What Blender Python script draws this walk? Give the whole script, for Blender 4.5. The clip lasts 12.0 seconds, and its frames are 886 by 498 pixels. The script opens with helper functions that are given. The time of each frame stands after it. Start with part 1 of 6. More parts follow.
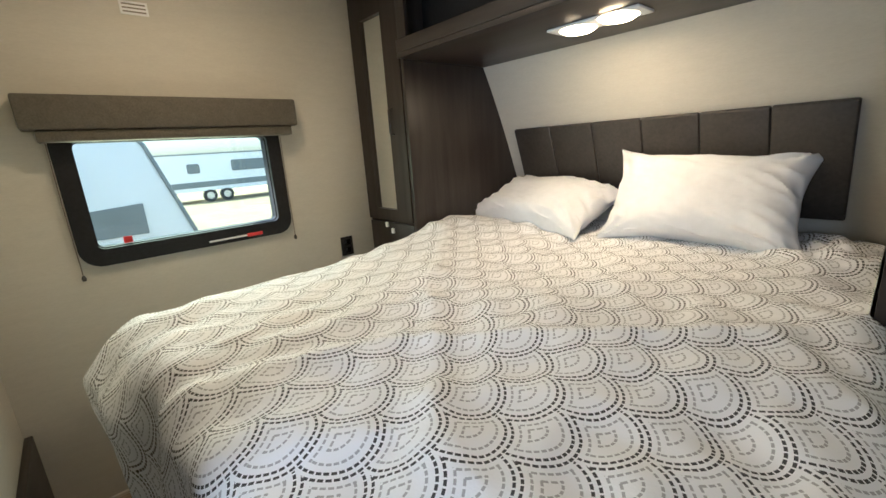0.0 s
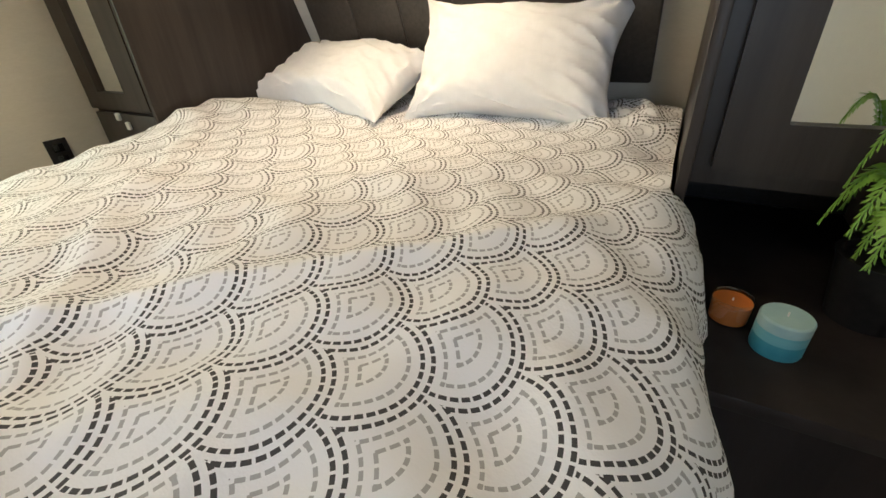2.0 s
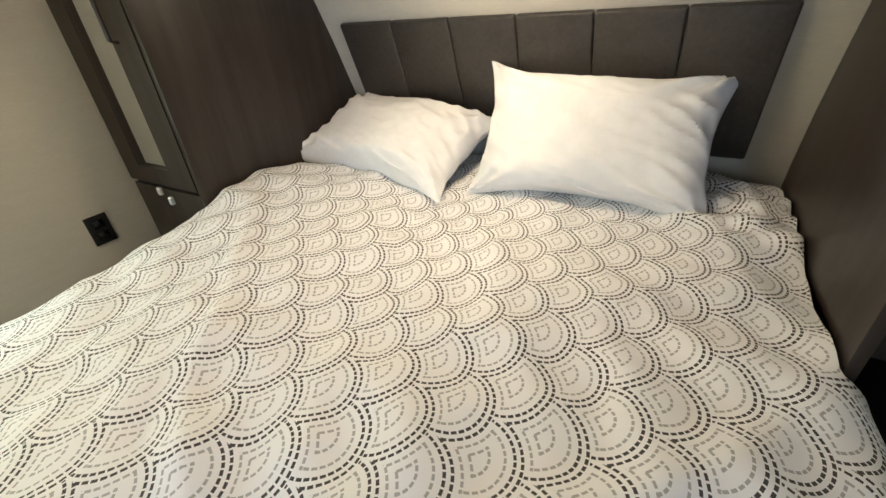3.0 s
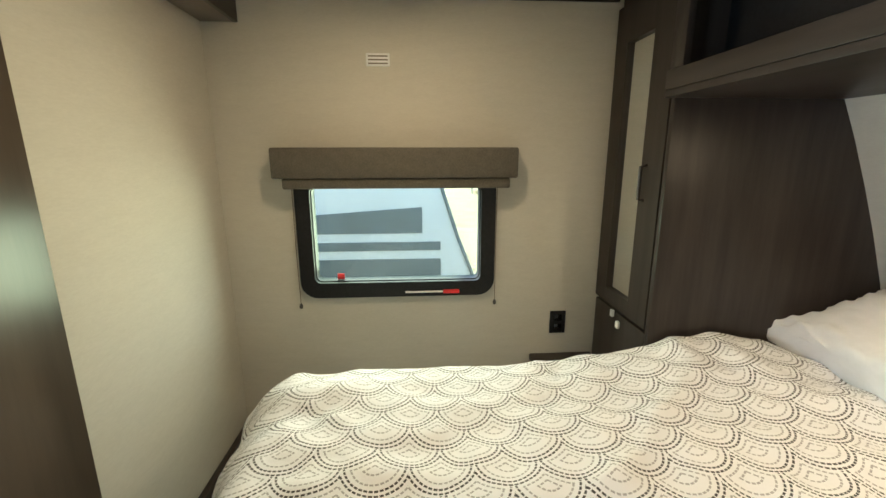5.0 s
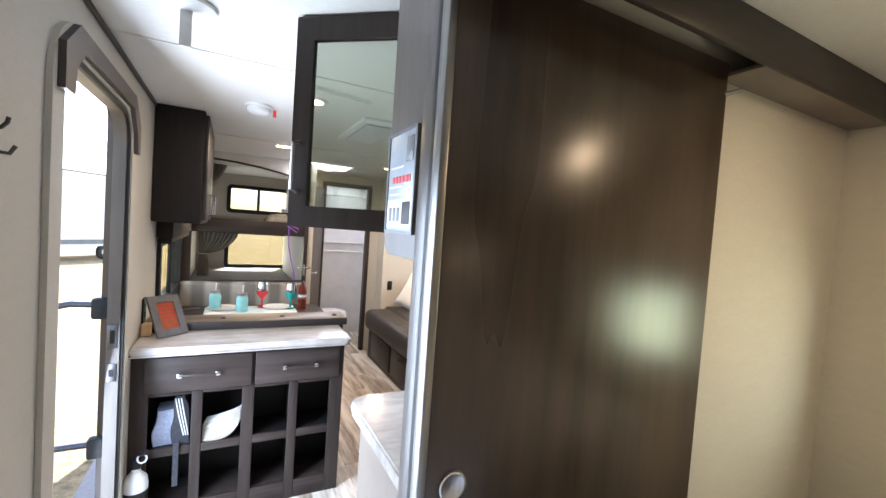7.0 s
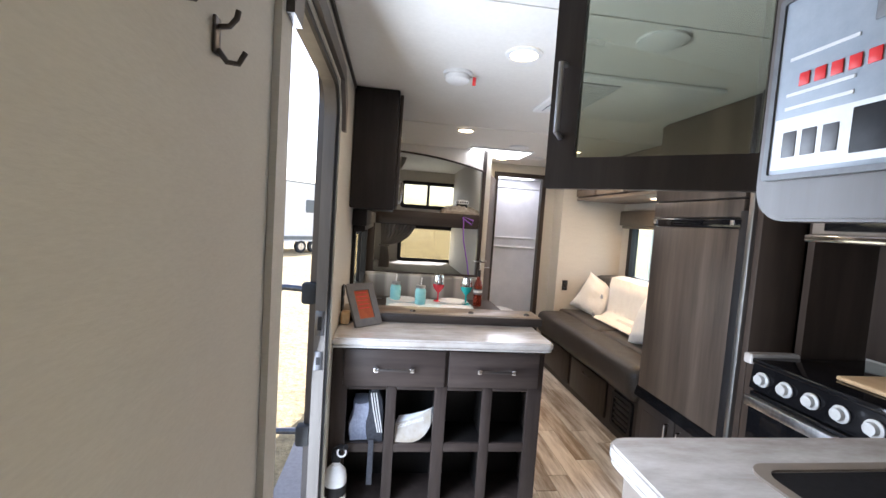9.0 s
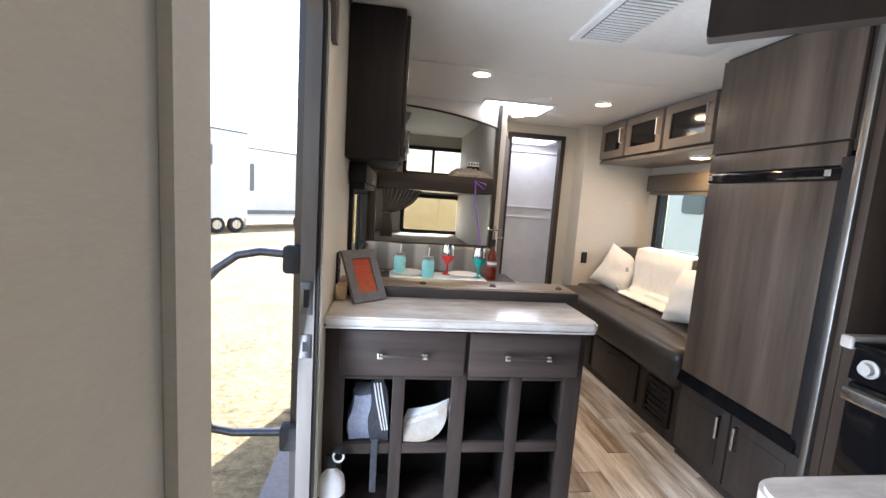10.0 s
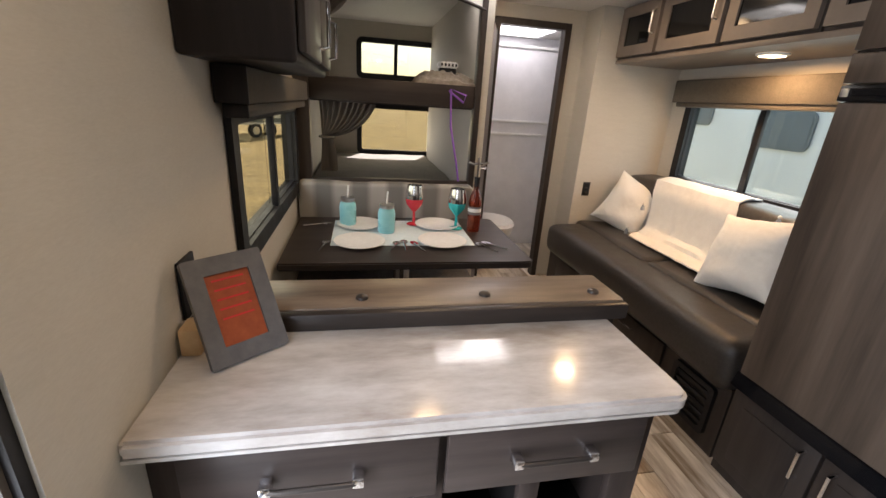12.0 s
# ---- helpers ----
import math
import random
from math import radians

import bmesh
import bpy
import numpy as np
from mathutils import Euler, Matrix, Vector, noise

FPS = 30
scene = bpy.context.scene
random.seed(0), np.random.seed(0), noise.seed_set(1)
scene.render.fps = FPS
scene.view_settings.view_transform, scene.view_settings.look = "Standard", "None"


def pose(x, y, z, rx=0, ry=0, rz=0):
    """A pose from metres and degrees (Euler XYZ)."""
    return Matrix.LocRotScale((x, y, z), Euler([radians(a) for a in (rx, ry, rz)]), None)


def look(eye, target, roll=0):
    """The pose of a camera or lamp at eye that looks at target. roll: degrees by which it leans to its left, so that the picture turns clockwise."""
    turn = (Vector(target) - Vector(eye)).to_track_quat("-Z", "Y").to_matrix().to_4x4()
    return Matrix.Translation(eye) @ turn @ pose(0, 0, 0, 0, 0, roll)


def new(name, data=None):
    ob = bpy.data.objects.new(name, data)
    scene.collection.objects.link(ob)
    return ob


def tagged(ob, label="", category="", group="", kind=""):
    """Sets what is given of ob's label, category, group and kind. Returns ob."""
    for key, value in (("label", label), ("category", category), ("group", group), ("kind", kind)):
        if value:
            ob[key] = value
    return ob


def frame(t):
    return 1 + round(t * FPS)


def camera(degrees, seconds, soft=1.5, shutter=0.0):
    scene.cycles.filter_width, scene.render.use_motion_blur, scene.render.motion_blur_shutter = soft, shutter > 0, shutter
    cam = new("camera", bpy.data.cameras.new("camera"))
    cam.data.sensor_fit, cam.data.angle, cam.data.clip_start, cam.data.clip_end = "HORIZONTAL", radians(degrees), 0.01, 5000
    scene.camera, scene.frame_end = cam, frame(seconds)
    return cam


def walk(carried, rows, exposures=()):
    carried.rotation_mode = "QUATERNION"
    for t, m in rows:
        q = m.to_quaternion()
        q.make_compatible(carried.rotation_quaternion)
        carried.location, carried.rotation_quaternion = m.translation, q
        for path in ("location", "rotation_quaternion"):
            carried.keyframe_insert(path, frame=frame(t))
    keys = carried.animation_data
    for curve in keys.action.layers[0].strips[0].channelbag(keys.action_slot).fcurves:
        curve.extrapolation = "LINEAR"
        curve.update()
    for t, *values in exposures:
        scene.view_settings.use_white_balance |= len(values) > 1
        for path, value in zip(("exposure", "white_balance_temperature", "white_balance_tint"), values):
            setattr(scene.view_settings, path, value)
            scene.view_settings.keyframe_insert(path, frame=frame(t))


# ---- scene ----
cam = camera(94.0, 12.0)
PATH = [
    (0, (-0.408, 1.298, 1.328), (1.047, 0.013, 0.845), -3.9),
    (0.5, (-0.409, 1.156, 1.23), (0.919, -0.151, 0.505), -4.1),
    (1, (-0.425, 1.04, 1.191), (0.739, -0.327, 0.308), -4.1),
    (1.5, (-0.438, 0.96, 1.196), (0.553, -0.472, 0.212), -3.9),
    (2, (-0.38, 0.865, 1.204), (0.486, -0.644, 0.218), -3.4),
    (2.5, (-0.224, 0.724, 1.35), (0.567, -0.765, 0.275), -4.3),
    (4.5, (0.018, 0.765, 1.525), (1.798, 0.055, 0.953), -1.2),
    (5, (-0.067, 0.824, 1.556), (1.879, 0.703, 1.111), -0.1),
    (5.5, (-0.099, 0.777, 1.569), (1.839, 1.204, 1.325), 0.9),
    (6, (-0.175, 0.816, 1.614), (1.578, 1.769, 1.476), 2.0),
    (6.5, (-0.299, 0.88, 1.578), (1.071, 2.335, 1.502), 3.2),
    (7, (-0.395, 0.893, 1.552), (0.523, 2.668, 1.468), 4.0),
    (7.5, (-0.457, 0.932, 1.517), (0.113, 2.847, 1.423), 4.3),
    (9.5, (-0.561, 1.546, 1.422), (-0.314, 3.524, 1.263), 3.9),
    (10, (-0.567, 1.749, 1.354), (-0.312, 3.717, 1.105), 3.9),
    (10.5, (-0.575, 2.014, 1.276), (-0.305, 3.951, 0.858), 3.8),
    (11, (-0.51, 2.256, 1.272), (-0.248, 4.138, 0.649), 3.4),
    (11.5, (-0.467, 2.448, 1.353), (-0.191, 4.306, 0.667), 3.7),
    (12, (-0.41, 2.618, 1.44), (-0.024, 4.462, 0.768), 3.8),
]
walk(cam, [(t, look(*row)) for t, *row in PATH], [(0, 2.27, 5400, 10), (0.5, 2.25, 5250, 12), (1.0, 2.25, 5550, 11), (1.5, 2.3, 5650, 11), (2.0, 2.35, 5600, 10), (2.5, 2.3, 5400, 9), (4.5, 2.0, 5450, 8), (5.0, 2.25, 5600, 5), (5.5, 2.48, 5550, 4), (6.0, 2.6, 5350, 9), (6.5, 2.45, 5500, 13), (7.5, 2.12, 5950, 15), (9.5, 1.85, 5950, 16), (10.5, 1.85, 5900, 15), (11, 1.65, 6000, 16), (11.5, 1.5, 6150, 17), (12, 1.43, 6600, 18)])

# ---- world and light ----
world = bpy.data.worlds.new("sky")
scene.world = world
world.use_nodes = True
wn = world.node_tree
sky = wn.nodes.new("ShaderNodeTexSky")
sky.sky_type, sky.sun_disc = "NISHITA", False
sky.dust_density, sky.ozone_density = 2.6, 0.5
sky.sun_elevation, sky.sun_rotation = radians(42), radians(21.7)
wn.links.new(sky.outputs[0], wn.nodes["Background"].inputs[0])
wn.nodes["Background"].inputs[1].default_value = 0.15
sun_data = bpy.data.lights.new("sun", "SUN")
sun_data.energy, sun_data.angle, sun_data.color = 5.0, radians(0.5), (1, 0.96, 0.9)
sun_ob = new("sun", sun_data)
sun_ob.matrix_basis = look((27.5, 69.0, 66.9), (0, 0, 0))


DIM = 0.62  # indoor light against the daylight outside


def area_light(name, eye, target, w, h, watts, color):
    d = bpy.data.lights.new(name, "AREA")
    d.shape, d.size, d.size_y, d.energy, d.color = "RECTANGLE", w, h, watts * DIM, color
    o = new(name, d)
    o.matrix_basis = look(eye, target)
    return o


def disc_light(name, eye, target, size, watts, color=(1, 0.78, 0.5)):
    d = bpy.data.lights.new(name, "AREA")
    d.shape, d.size, d.energy, d.color = "DISK", size, watts * DIM, color
    o = new(name, d)
    o.matrix_basis = look(eye, target)
    return o


DAY = (0.92, 0.97, 1.0)
WARM = (1.0, 0.70, 0.38)
# sky light in the openings
area_light("window_light", (1.70, 0.95, 1.24), (0, 0.95, 1.0), 0.60, 0.36, 2.8, (1.0, 0.96, 0.60))
area_light("door_light", (-0.89, 2.68, 0.95), (1, 2.25, 0.62), 0.64, 1.7, 23, (0.80, 0.91, 1.0))
area_light("side_window_light", (-0.93, 4.5, 1.15), (1, 4.5, 1.0), 1.1, 0.4, 4.0, DAY)
area_light("sofa_window_light", (2.09, 4.75, 1.28), (0, 4.75, 1.0), 1.2, 0.45, 3, DAY)
area_light("bunk_window_light", (-0.05, 7.42, 1.12), (-0.05, 5, 1.0), 0.66, 0.4, 2.4, (1, 0.95, 0.8))
area_light("upper_bunk_window_light", (-0.05, 7.42, 1.8), (-0.05, 5, 1.7), 0.66, 0.27, 0.9, (1, 0.97, 0.88))
area_light("skylight_light", (0.40, 5.26, 2.28), (0.40, 5.26, 0), 0.5, 0.36, 1.8, DAY)
area_light("bath_skylight_light", (0.95, 6.40, 2.10), (0.85, 6.2, 0), 0.44, 0.3, 1.1, (0.97, 0.96, 1.0))
# lamps of the trailer
for n, p in (("kitchen_lamp", (-0.07, 3.0, 2.11)), ("dinette_lamp", (-0.05, 4.42, 2.11)), ("sofa_lamp", (0.99, 4.85, 2.11)), ("rear_lamp", (0.53, 5.55, 2.11))):
    disc_light(n, p, (p[0], p[1], 0), 0.1, {"kitchen_lamp": 1.7, "sofa_lamp": 2.2, "dinette_lamp": 2.8, "rear_lamp": 0.45}.get(n, 1.8), WARM)
disc_light("bedroom_lamp", (0.95, 0.87, 2.115), (0.95, 0.87, 0), 0.1, 2.3, WARM)
disc_light("reading_lamp", (0.31, -0.19, 1.695), (0.31, -0.19, 0), 0.1, 0.75, WARM)
disc_light("reading_lamp_twin", (0.47, -0.21, 1.695), (0.47, -0.21, 0), 0.1, 0.75, WARM)
disc_light("cabinet_lamp", (1.66, 4.6, 1.755), (1.66, 4.6, 0), 0.1, 5.0, (1.0, 0.6, 0.28))
disc_light("bunk_corner_lamp", (0.36, 5.42, 2.055), (0.5, 5.3, 0), 0.05, 0.5, (1.0, 0.6, 0.26))

# ---- materials ----


def mat(name, base=(0.5, 0.5, 0.5), rough=0.5, metal=0.0):
    m = bpy.data.materials.new(name)
    m.use_nodes = True
    b = m.node_tree.nodes["Principled BSDF"]
    b.inputs["Base Color"].default_value = (*base, 1)
    b.inputs["Roughness"].default_value = rough
    b.inputs["Metallic"].default_value = metal
    return m


def nd(m, kind, **sets):
    n = m.node_tree.nodes.new(kind)
    for k, v in sets.items():
        n.inputs[k].default_value = v
    return n


def ln(m, a, b):
    m.node_tree.links.new(a, b)


def coords(m, scale=(1, 1, 1), rot=(0, 0, 0), shift_random=0.0):
    geo = m.node_tree.nodes.new("ShaderNodeNewGeometry")
    mp = m.node_tree.nodes.new("ShaderNodeMapping")
    mp.inputs["Scale"].default_value = scale
    mp.inputs["Rotation"].default_value = rot
    if shift_random:
        info = m.node_tree.nodes.new("ShaderNodeObjectInfo")
        mul = m.node_tree.nodes.new("ShaderNodeVectorMath")
        mul.operation = "MULTIPLY_ADD"
        ln(m, info.outputs["Random"], mul.inputs[0])
        mul.inputs[1].default_value = (shift_random,) * 3
        ln(m, geo.outputs["Position"], mul.inputs[2])
        ln(m, mul.outputs[0], mp.inputs["Vector"])
    else:
        ln(m, geo.outputs["Position"], mp.inputs["Vector"])
    return mp.outputs[0]


def grain(name, dark, light, scale, rough=0.5, bump=0.1, rot=(0, 0, 0), detail=6, shift=0.0, metal=0.0, rough_var=0.12, blotch=0.35, dist=0.004):
    """Two scales of noise between two colours, with matching bump."""
    m = mat(name, light, rough, metal)
    b = m.node_tree.nodes["Principled BSDF"]
    v = coords(m, scale, rot, shift)
    n1 = nd(m, "ShaderNodeTexNoise", Scale=1.0, Detail=detail, Roughness=0.65)
    ln(m, v, n1.inputs["Vector"])
    v2 = coords(m, tuple(c * 0.17 for c in scale), rot, shift)
    n2 = nd(m, "ShaderNodeTexNoise", Scale=1.0, Detail=3.0)
    ln(m, v2, n2.inputs["Vector"])
    mix = m.node_tree.nodes.new("ShaderNodeMix")
    mix.data_type = "FLOAT"
    mix.inputs[0].default_value = blotch
    ln(m, n1.outputs["Fac"], mix.inputs[2])
    ln(m, n2.outputs["Fac"], mix.inputs[3])
    ramp = m.node_tree.nodes.new("ShaderNodeValToRGB")
    ramp.color_ramp.elements[0].position, ramp.color_ramp.elements[1].position = 0.34, 0.66
    ramp.color_ramp.elements[0].color, ramp.color_ramp.elements[1].color = (*dark, 1), (*light, 1)
    ln(m, mix.outputs[0], ramp.inputs[0])
    ln(m, ramp.outputs[0], b.inputs["Base Color"])
    rm = m.node_tree.nodes.new("ShaderNodeMapRange")
    rm.inputs["To Min"].default_value, rm.inputs["To Max"].default_value = rough - rough_var, rough + rough_var
    ln(m, n2.outputs["Fac"], rm.inputs["Value"])
    ln(m, rm.outputs[0], b.inputs["Roughness"])
    bp = nd(m, "ShaderNodeBump", Strength=bump, Distance=dist)
    ln(m, n1.outputs["Fac"], bp.inputs["Height"])
    ln(m, bp.outputs[0], b.inputs["Normal"])
    return m


M = {}
M["wood"] = grain("dark_wood", (0.022, 0.0175, 0.0155), (0.052, 0.0415, 0.036), (20, 20, 1.7), 0.38, 0.06, detail=8)
M["wood_h"] = grain("dark_wood_level", (0.022, 0.0175, 0.0155), (0.052, 0.0415, 0.036), (1.7, 20, 20), 0.38, 0.06, detail=8)
M["wood_hy"] = grain("dark_wood_along", (0.022, 0.0175, 0.0155), (0.052, 0.0415, 0.036), (20, 1.7, 20), 0.38, 0.06, detail=8)
M["door_wood"] = grain("door_wood", (0.026, 0.018, 0.013), (0.072, 0.051, 0.036), (15, 15, 1.5), 0.28, 0.012, detail=7, rough_var=0.03, blotch=0.25)
M["fridge_wood"] = grain("fridge_wood", (0.026, 0.020, 0.016), (0.135, 0.103, 0.08), (9, 9, 0.6), 0.38, 0.04, detail=9)
M["panel_wood"] = grain("brown_side_panel", (0.030, 0.021, 0.016), (0.062, 0.045, 0.035), (14, 14, 1.2), 0.42, 0.04, detail=8)
M["frame_wood"] = grain("cabinet_door_wood", (0.13, 0.105, 0.085), (0.24, 0.2, 0.165), (2, 2, 2), 0.4, 0.08)
M["tube_steel"] = grain("grey_tube_steel", (0.09, 0.09, 0.098), (0.17, 0.17, 0.18), (60, 60, 6), 0.34, 0.03, metal=1.0)
M["cab_wood"] = grain("peninsula_wood", (0.022, 0.016, 0.014), (0.066, 0.050, 0.044), (20, 20, 1.7), 0.4, 0.05, detail=8)
M["cab_wood_h"] = grain("peninsula_wood_level", (0.022, 0.016, 0.014), (0.066, 0.050, 0.044), (1.7, 20, 20), 0.4, 0.05, detail=8)
# very dark brown wood; on the wall cabinet its darkness includes painted shade
M["espresso_shade"] = grain("espresso_shade_wood", (0.010, 0.008, 0.008), (0.026, 0.021, 0.021), (20, 20, 1.7), 0.5, 0.05)
M["grey_wood"] = grain("grey_wood", (0.075, 0.062, 0.055), (0.135, 0.113, 0.10), (30, 30, 2), 0.66, 0.1)
M["wall"] = grain("wallpaper", (0.505, 0.475, 0.41), (0.56, 0.53, 0.46), (60, 60, 260), 0.75, 0.2, dist=0.0015)
M["ceiling"] = grain("ceiling_panel", (0.72, 0.70, 0.66), (0.78, 0.76, 0.72), (60, 60, 60), 0.5, 0.05)
M["stone"] = grain("countertop", (0.33, 0.285, 0.25), (0.72, 0.70, 0.675), (5, 15, 9), 0.17, 0.02, rot=(0, 0, 0.25), blotch=0.45)
_p = M["stone"].node_tree.nodes["Principled BSDF"]
_p.inputs["Coat Weight"].default_value, _p.inputs["Coat Roughness"].default_value = 0.5, 0.06
_peel = nd(M["stone"], "ShaderNodeTexNoise", Scale=140.0, Detail=1.0)
ln(M["stone"], coords(M["stone"]), _peel.inputs["Vector"])
_pb = nd(M["stone"], "ShaderNodeBump", Strength=0.12, Distance=0.0006)
ln(M["stone"], _peel.outputs["Fac"], _pb.inputs["Height"])
ln(M["stone"], _pb.outputs[0], _p.inputs["Coat Normal"])
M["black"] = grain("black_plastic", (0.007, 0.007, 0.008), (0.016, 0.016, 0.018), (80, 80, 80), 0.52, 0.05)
# near-black laminate: the shade inside the cubbies is put into its colour
M["wood_in"] = grain("cubby_shade_laminate", (0.008, 0.007, 0.007), (0.018, 0.016, 0.015), (30, 30, 3), 0.5, 0.05)
M["black_gloss"] = mat("black_glass", (0.006, 0.006, 0.007), 0.08)
M["grey_plastic"] = grain("grey_plastic", (0.10, 0.10, 0.105), (0.16, 0.16, 0.165), (60, 60, 60), 0.45, 0.05)
M["white"] = grain("white_plastic", (0.72, 0.72, 0.71), (0.82, 0.82, 0.81), (40, 40, 40), 0.35, 0.03)
M["white_door"] = grain("white_panel", (0.70, 0.70, 0.73), (0.80, 0.80, 0.83), (8, 8, 8), 0.35, 0.03)
M["metal"] = grain("brushed_metal", (0.45, 0.45, 0.46), (0.7, 0.7, 0.71), (90, 90, 6), 0.3, 0.05, metal=1.0)
M["chrome"] = mat("chrome", (0.8, 0.8, 0.82), 0.12, 1.0)
M["panel_grey"] = grain("blue_grey_plastic", (0.30, 0.34, 0.39), (0.38, 0.42, 0.47), (40, 40, 40), 0.4, 0.03)
M["door_alu"] = grain("door_aluminium", (0.20, 0.195, 0.19), (0.32, 0.31, 0.30), (60, 60, 4), 0.42, 0.05, metal=1.0)
M["satin"] = grain("satin_laminate", (0.060, 0.048, 0.040), (0.105, 0.088, 0.075), (20, 20, 2), 0.38, 0.03)
M["door_paint"] = grain("satin_bronze_paint", (0.10, 0.088, 0.077), (0.15, 0.134, 0.12), (30, 30, 3), 0.42, 0.03)
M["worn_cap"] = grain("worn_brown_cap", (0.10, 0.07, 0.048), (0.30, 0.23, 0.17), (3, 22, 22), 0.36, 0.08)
M["mat_cloth"] = grain("pale_blue_linen", (0.56, 0.68, 0.73), (0.68, 0.78, 0.82), (70, 70, 70), 0.85, 0.2)
M["throw"] = grain("cream_fleece", (0.78, 0.765, 0.71), (0.86, 0.845, 0.79), (26, 26, 26), 0.95, 0.10, dist=0.006)
M["tan"] = grain("tan_blanket", (0.15, 0.13, 0.10), (0.28, 0.245, 0.20), (45, 45, 45), 0.95, 0.5)
M["tassel"] = grain("blue_grey_yarn", (0.13, 0.16, 0.21), (0.45, 0.48, 0.52), (150, 150, 20), 0.95, 0.3)
M["bronze"] = mat("dark_bronze", (0.09, 0.08, 0.075), 0.4, 0.8)
M["fabric_dark"] = grain("valance_fabric", (0.075, 0.066, 0.052), (0.13, 0.115, 0.09), (160, 160, 160), 0.9, 0.3)
M["leather"] = grain("brown_leather", (0.021, 0.018, 0.016), (0.048, 0.042, 0.037), (70, 70, 70), 0.44, 0.22)
M["head_leather"] = grain("headboard_leather", (0.028, 0.024, 0.021), (0.055, 0.047, 0.04), (70, 70, 70), 0.4, 0.3)
M["pillow"] = grain("white_cotton", (0.77, 0.77, 0.78), (0.87, 0.87, 0.88), (14, 14, 14), 0.85, 0.14, dist=0.012)
M["cream"] = grain("cream_knit", (0.74, 0.73, 0.68), (0.83, 0.82, 0.77), (420, 420, 420), 0.95, 0.25, dist=0.002, blotch=0.25)
M["curtain"] = grain("curtain_cloth", (0.20, 0.18, 0.155), (0.30, 0.27, 0.235), (60, 60, 6), 0.9, 0.3)
M["mattress"] = grain("bunk_cover", (0.16, 0.15, 0.135), (0.26, 0.24, 0.22), (50, 50, 50), 0.9, 0.3)
M["orange"] = grain("orange_paper", (0.30, 0.055, 0.018), (0.44, 0.10, 0.03), (40, 40, 40), 0.6, 0.05)
M["grey_frame"] = grain("grey_picture_frame", (0.10, 0.10, 0.105), (0.16, 0.155, 0.155), (30, 30, 30), 0.5, 0.1)
M["aqua"] = grain("frosted_aqua_glass", (0.22, 0.60, 0.66), (0.34, 0.70, 0.74), (12, 12, 30), 0.28, 0.02)
M["candle_blue"] = grain("blue_wax", (0.12, 0.42, 0.52), (0.25, 0.55, 0.62), (3, 3, 60), 0.35, 0.03)
M["candle_deep"] = grain("deep_blue_wax", (0.05, 0.28, 0.40), (0.09, 0.36, 0.47), (40, 40, 40), 0.4, 0.03)
M["candle_pale"] = grain("pale_blue_wax", (0.33, 0.52, 0.55), (0.42, 0.60, 0.62), (40, 40, 40), 0.4, 0.03)
M["candle_orange"] = mat("orange_wax", (0.62, 0.19, 0.04), 0.3)
M["leaf"] = grain("fern_leaf", (0.09, 0.22, 0.02), (0.24, 0.42, 0.05), (30, 30, 30), 0.5, 0.1)
M["red"] = mat("red_plastic", (0.7, 0.03, 0.03), 0.4)
M["cork"] = grain("light_wood_board", (0.55, 0.36, 0.19), (0.7, 0.5, 0.29), (30, 4, 30), 0.5, 0.1)
M["cream_steel"] = grain("trailer_white", (0.72, 0.72, 0.70), (0.8, 0.8, 0.78), (3, 3, 3), 0.4, 0.02)
M["far_glass"] = mat("far_window_glass", (0.16, 0.18, 0.19), 0.15)
M["trailer_grey"] = grain("trailer_grey", (0.13, 0.15, 0.15), (0.2, 0.22, 0.22), (3, 3, 3), 0.4, 0.02)
M["rubber"] = grain("tyre_rubber", (0.02, 0.02, 0.02), (0.04, 0.04, 0.04), (40, 40, 40), 0.8, 0.1)
M["mirror"] = mat("mirror_glass", (0.82, 0.85, 0.84), 0.03, 1.0)
for key in ("wood", "wood_h", "wood_hy", "cab_wood", "cab_wood_h", "espresso_shade", "fridge_wood", "black", "wood_in", "panel_wood", "frame_wood"):
    M[key].node_tree.nodes["Principled BSDF"].inputs["Specular IOR Level"].default_value = 0.28
M["knob"] = grain("off_white_knob", (0.42, 0.42, 0.41), (0.52, 0.52, 0.51), (60, 60, 60), 0.4, 0.03)
M["lamp_glow"] = mat("lamp_diffuser", (1, 0.9, 0.75), 0.4)


def emit(m, color, strength):
    b = m.node_tree.nodes["Principled BSDF"]
    b.inputs["Emission Color"].default_value = (*color, 1)
    b.inputs["Emission Strength"].default_value = strength


emit(M["lamp_glow"], (1.0, 0.74, 0.42), 4.5)


def glass(name, color=(1, 1, 1), gloss=0.08):
    """Thin clear pane: mostly clear, with a little gloss."""
    m = bpy.data.materials.new(name)
    m.use_nodes = True
    t = m.node_tree
    t.nodes.clear()
    out = t.nodes.new("ShaderNodeOutputMaterial")
    mx = t.nodes.new("ShaderNodeMixShader")
    tr = t.nodes.new("ShaderNodeBsdfTransparent")
    gl = t.nodes.new("ShaderNodeBsdfGlossy")
    tr.inputs[0].default_value = (*color, 1)
    gl.inputs["Roughness"].default_value = 0.02
    mx.inputs[0].default_value = gloss
    t.links.new(tr.outputs[0], mx.inputs[1])
    t.links.new(gl.outputs[0], mx.inputs[2])
    t.links.new(mx.outputs[0], out.inputs[0])
    return m


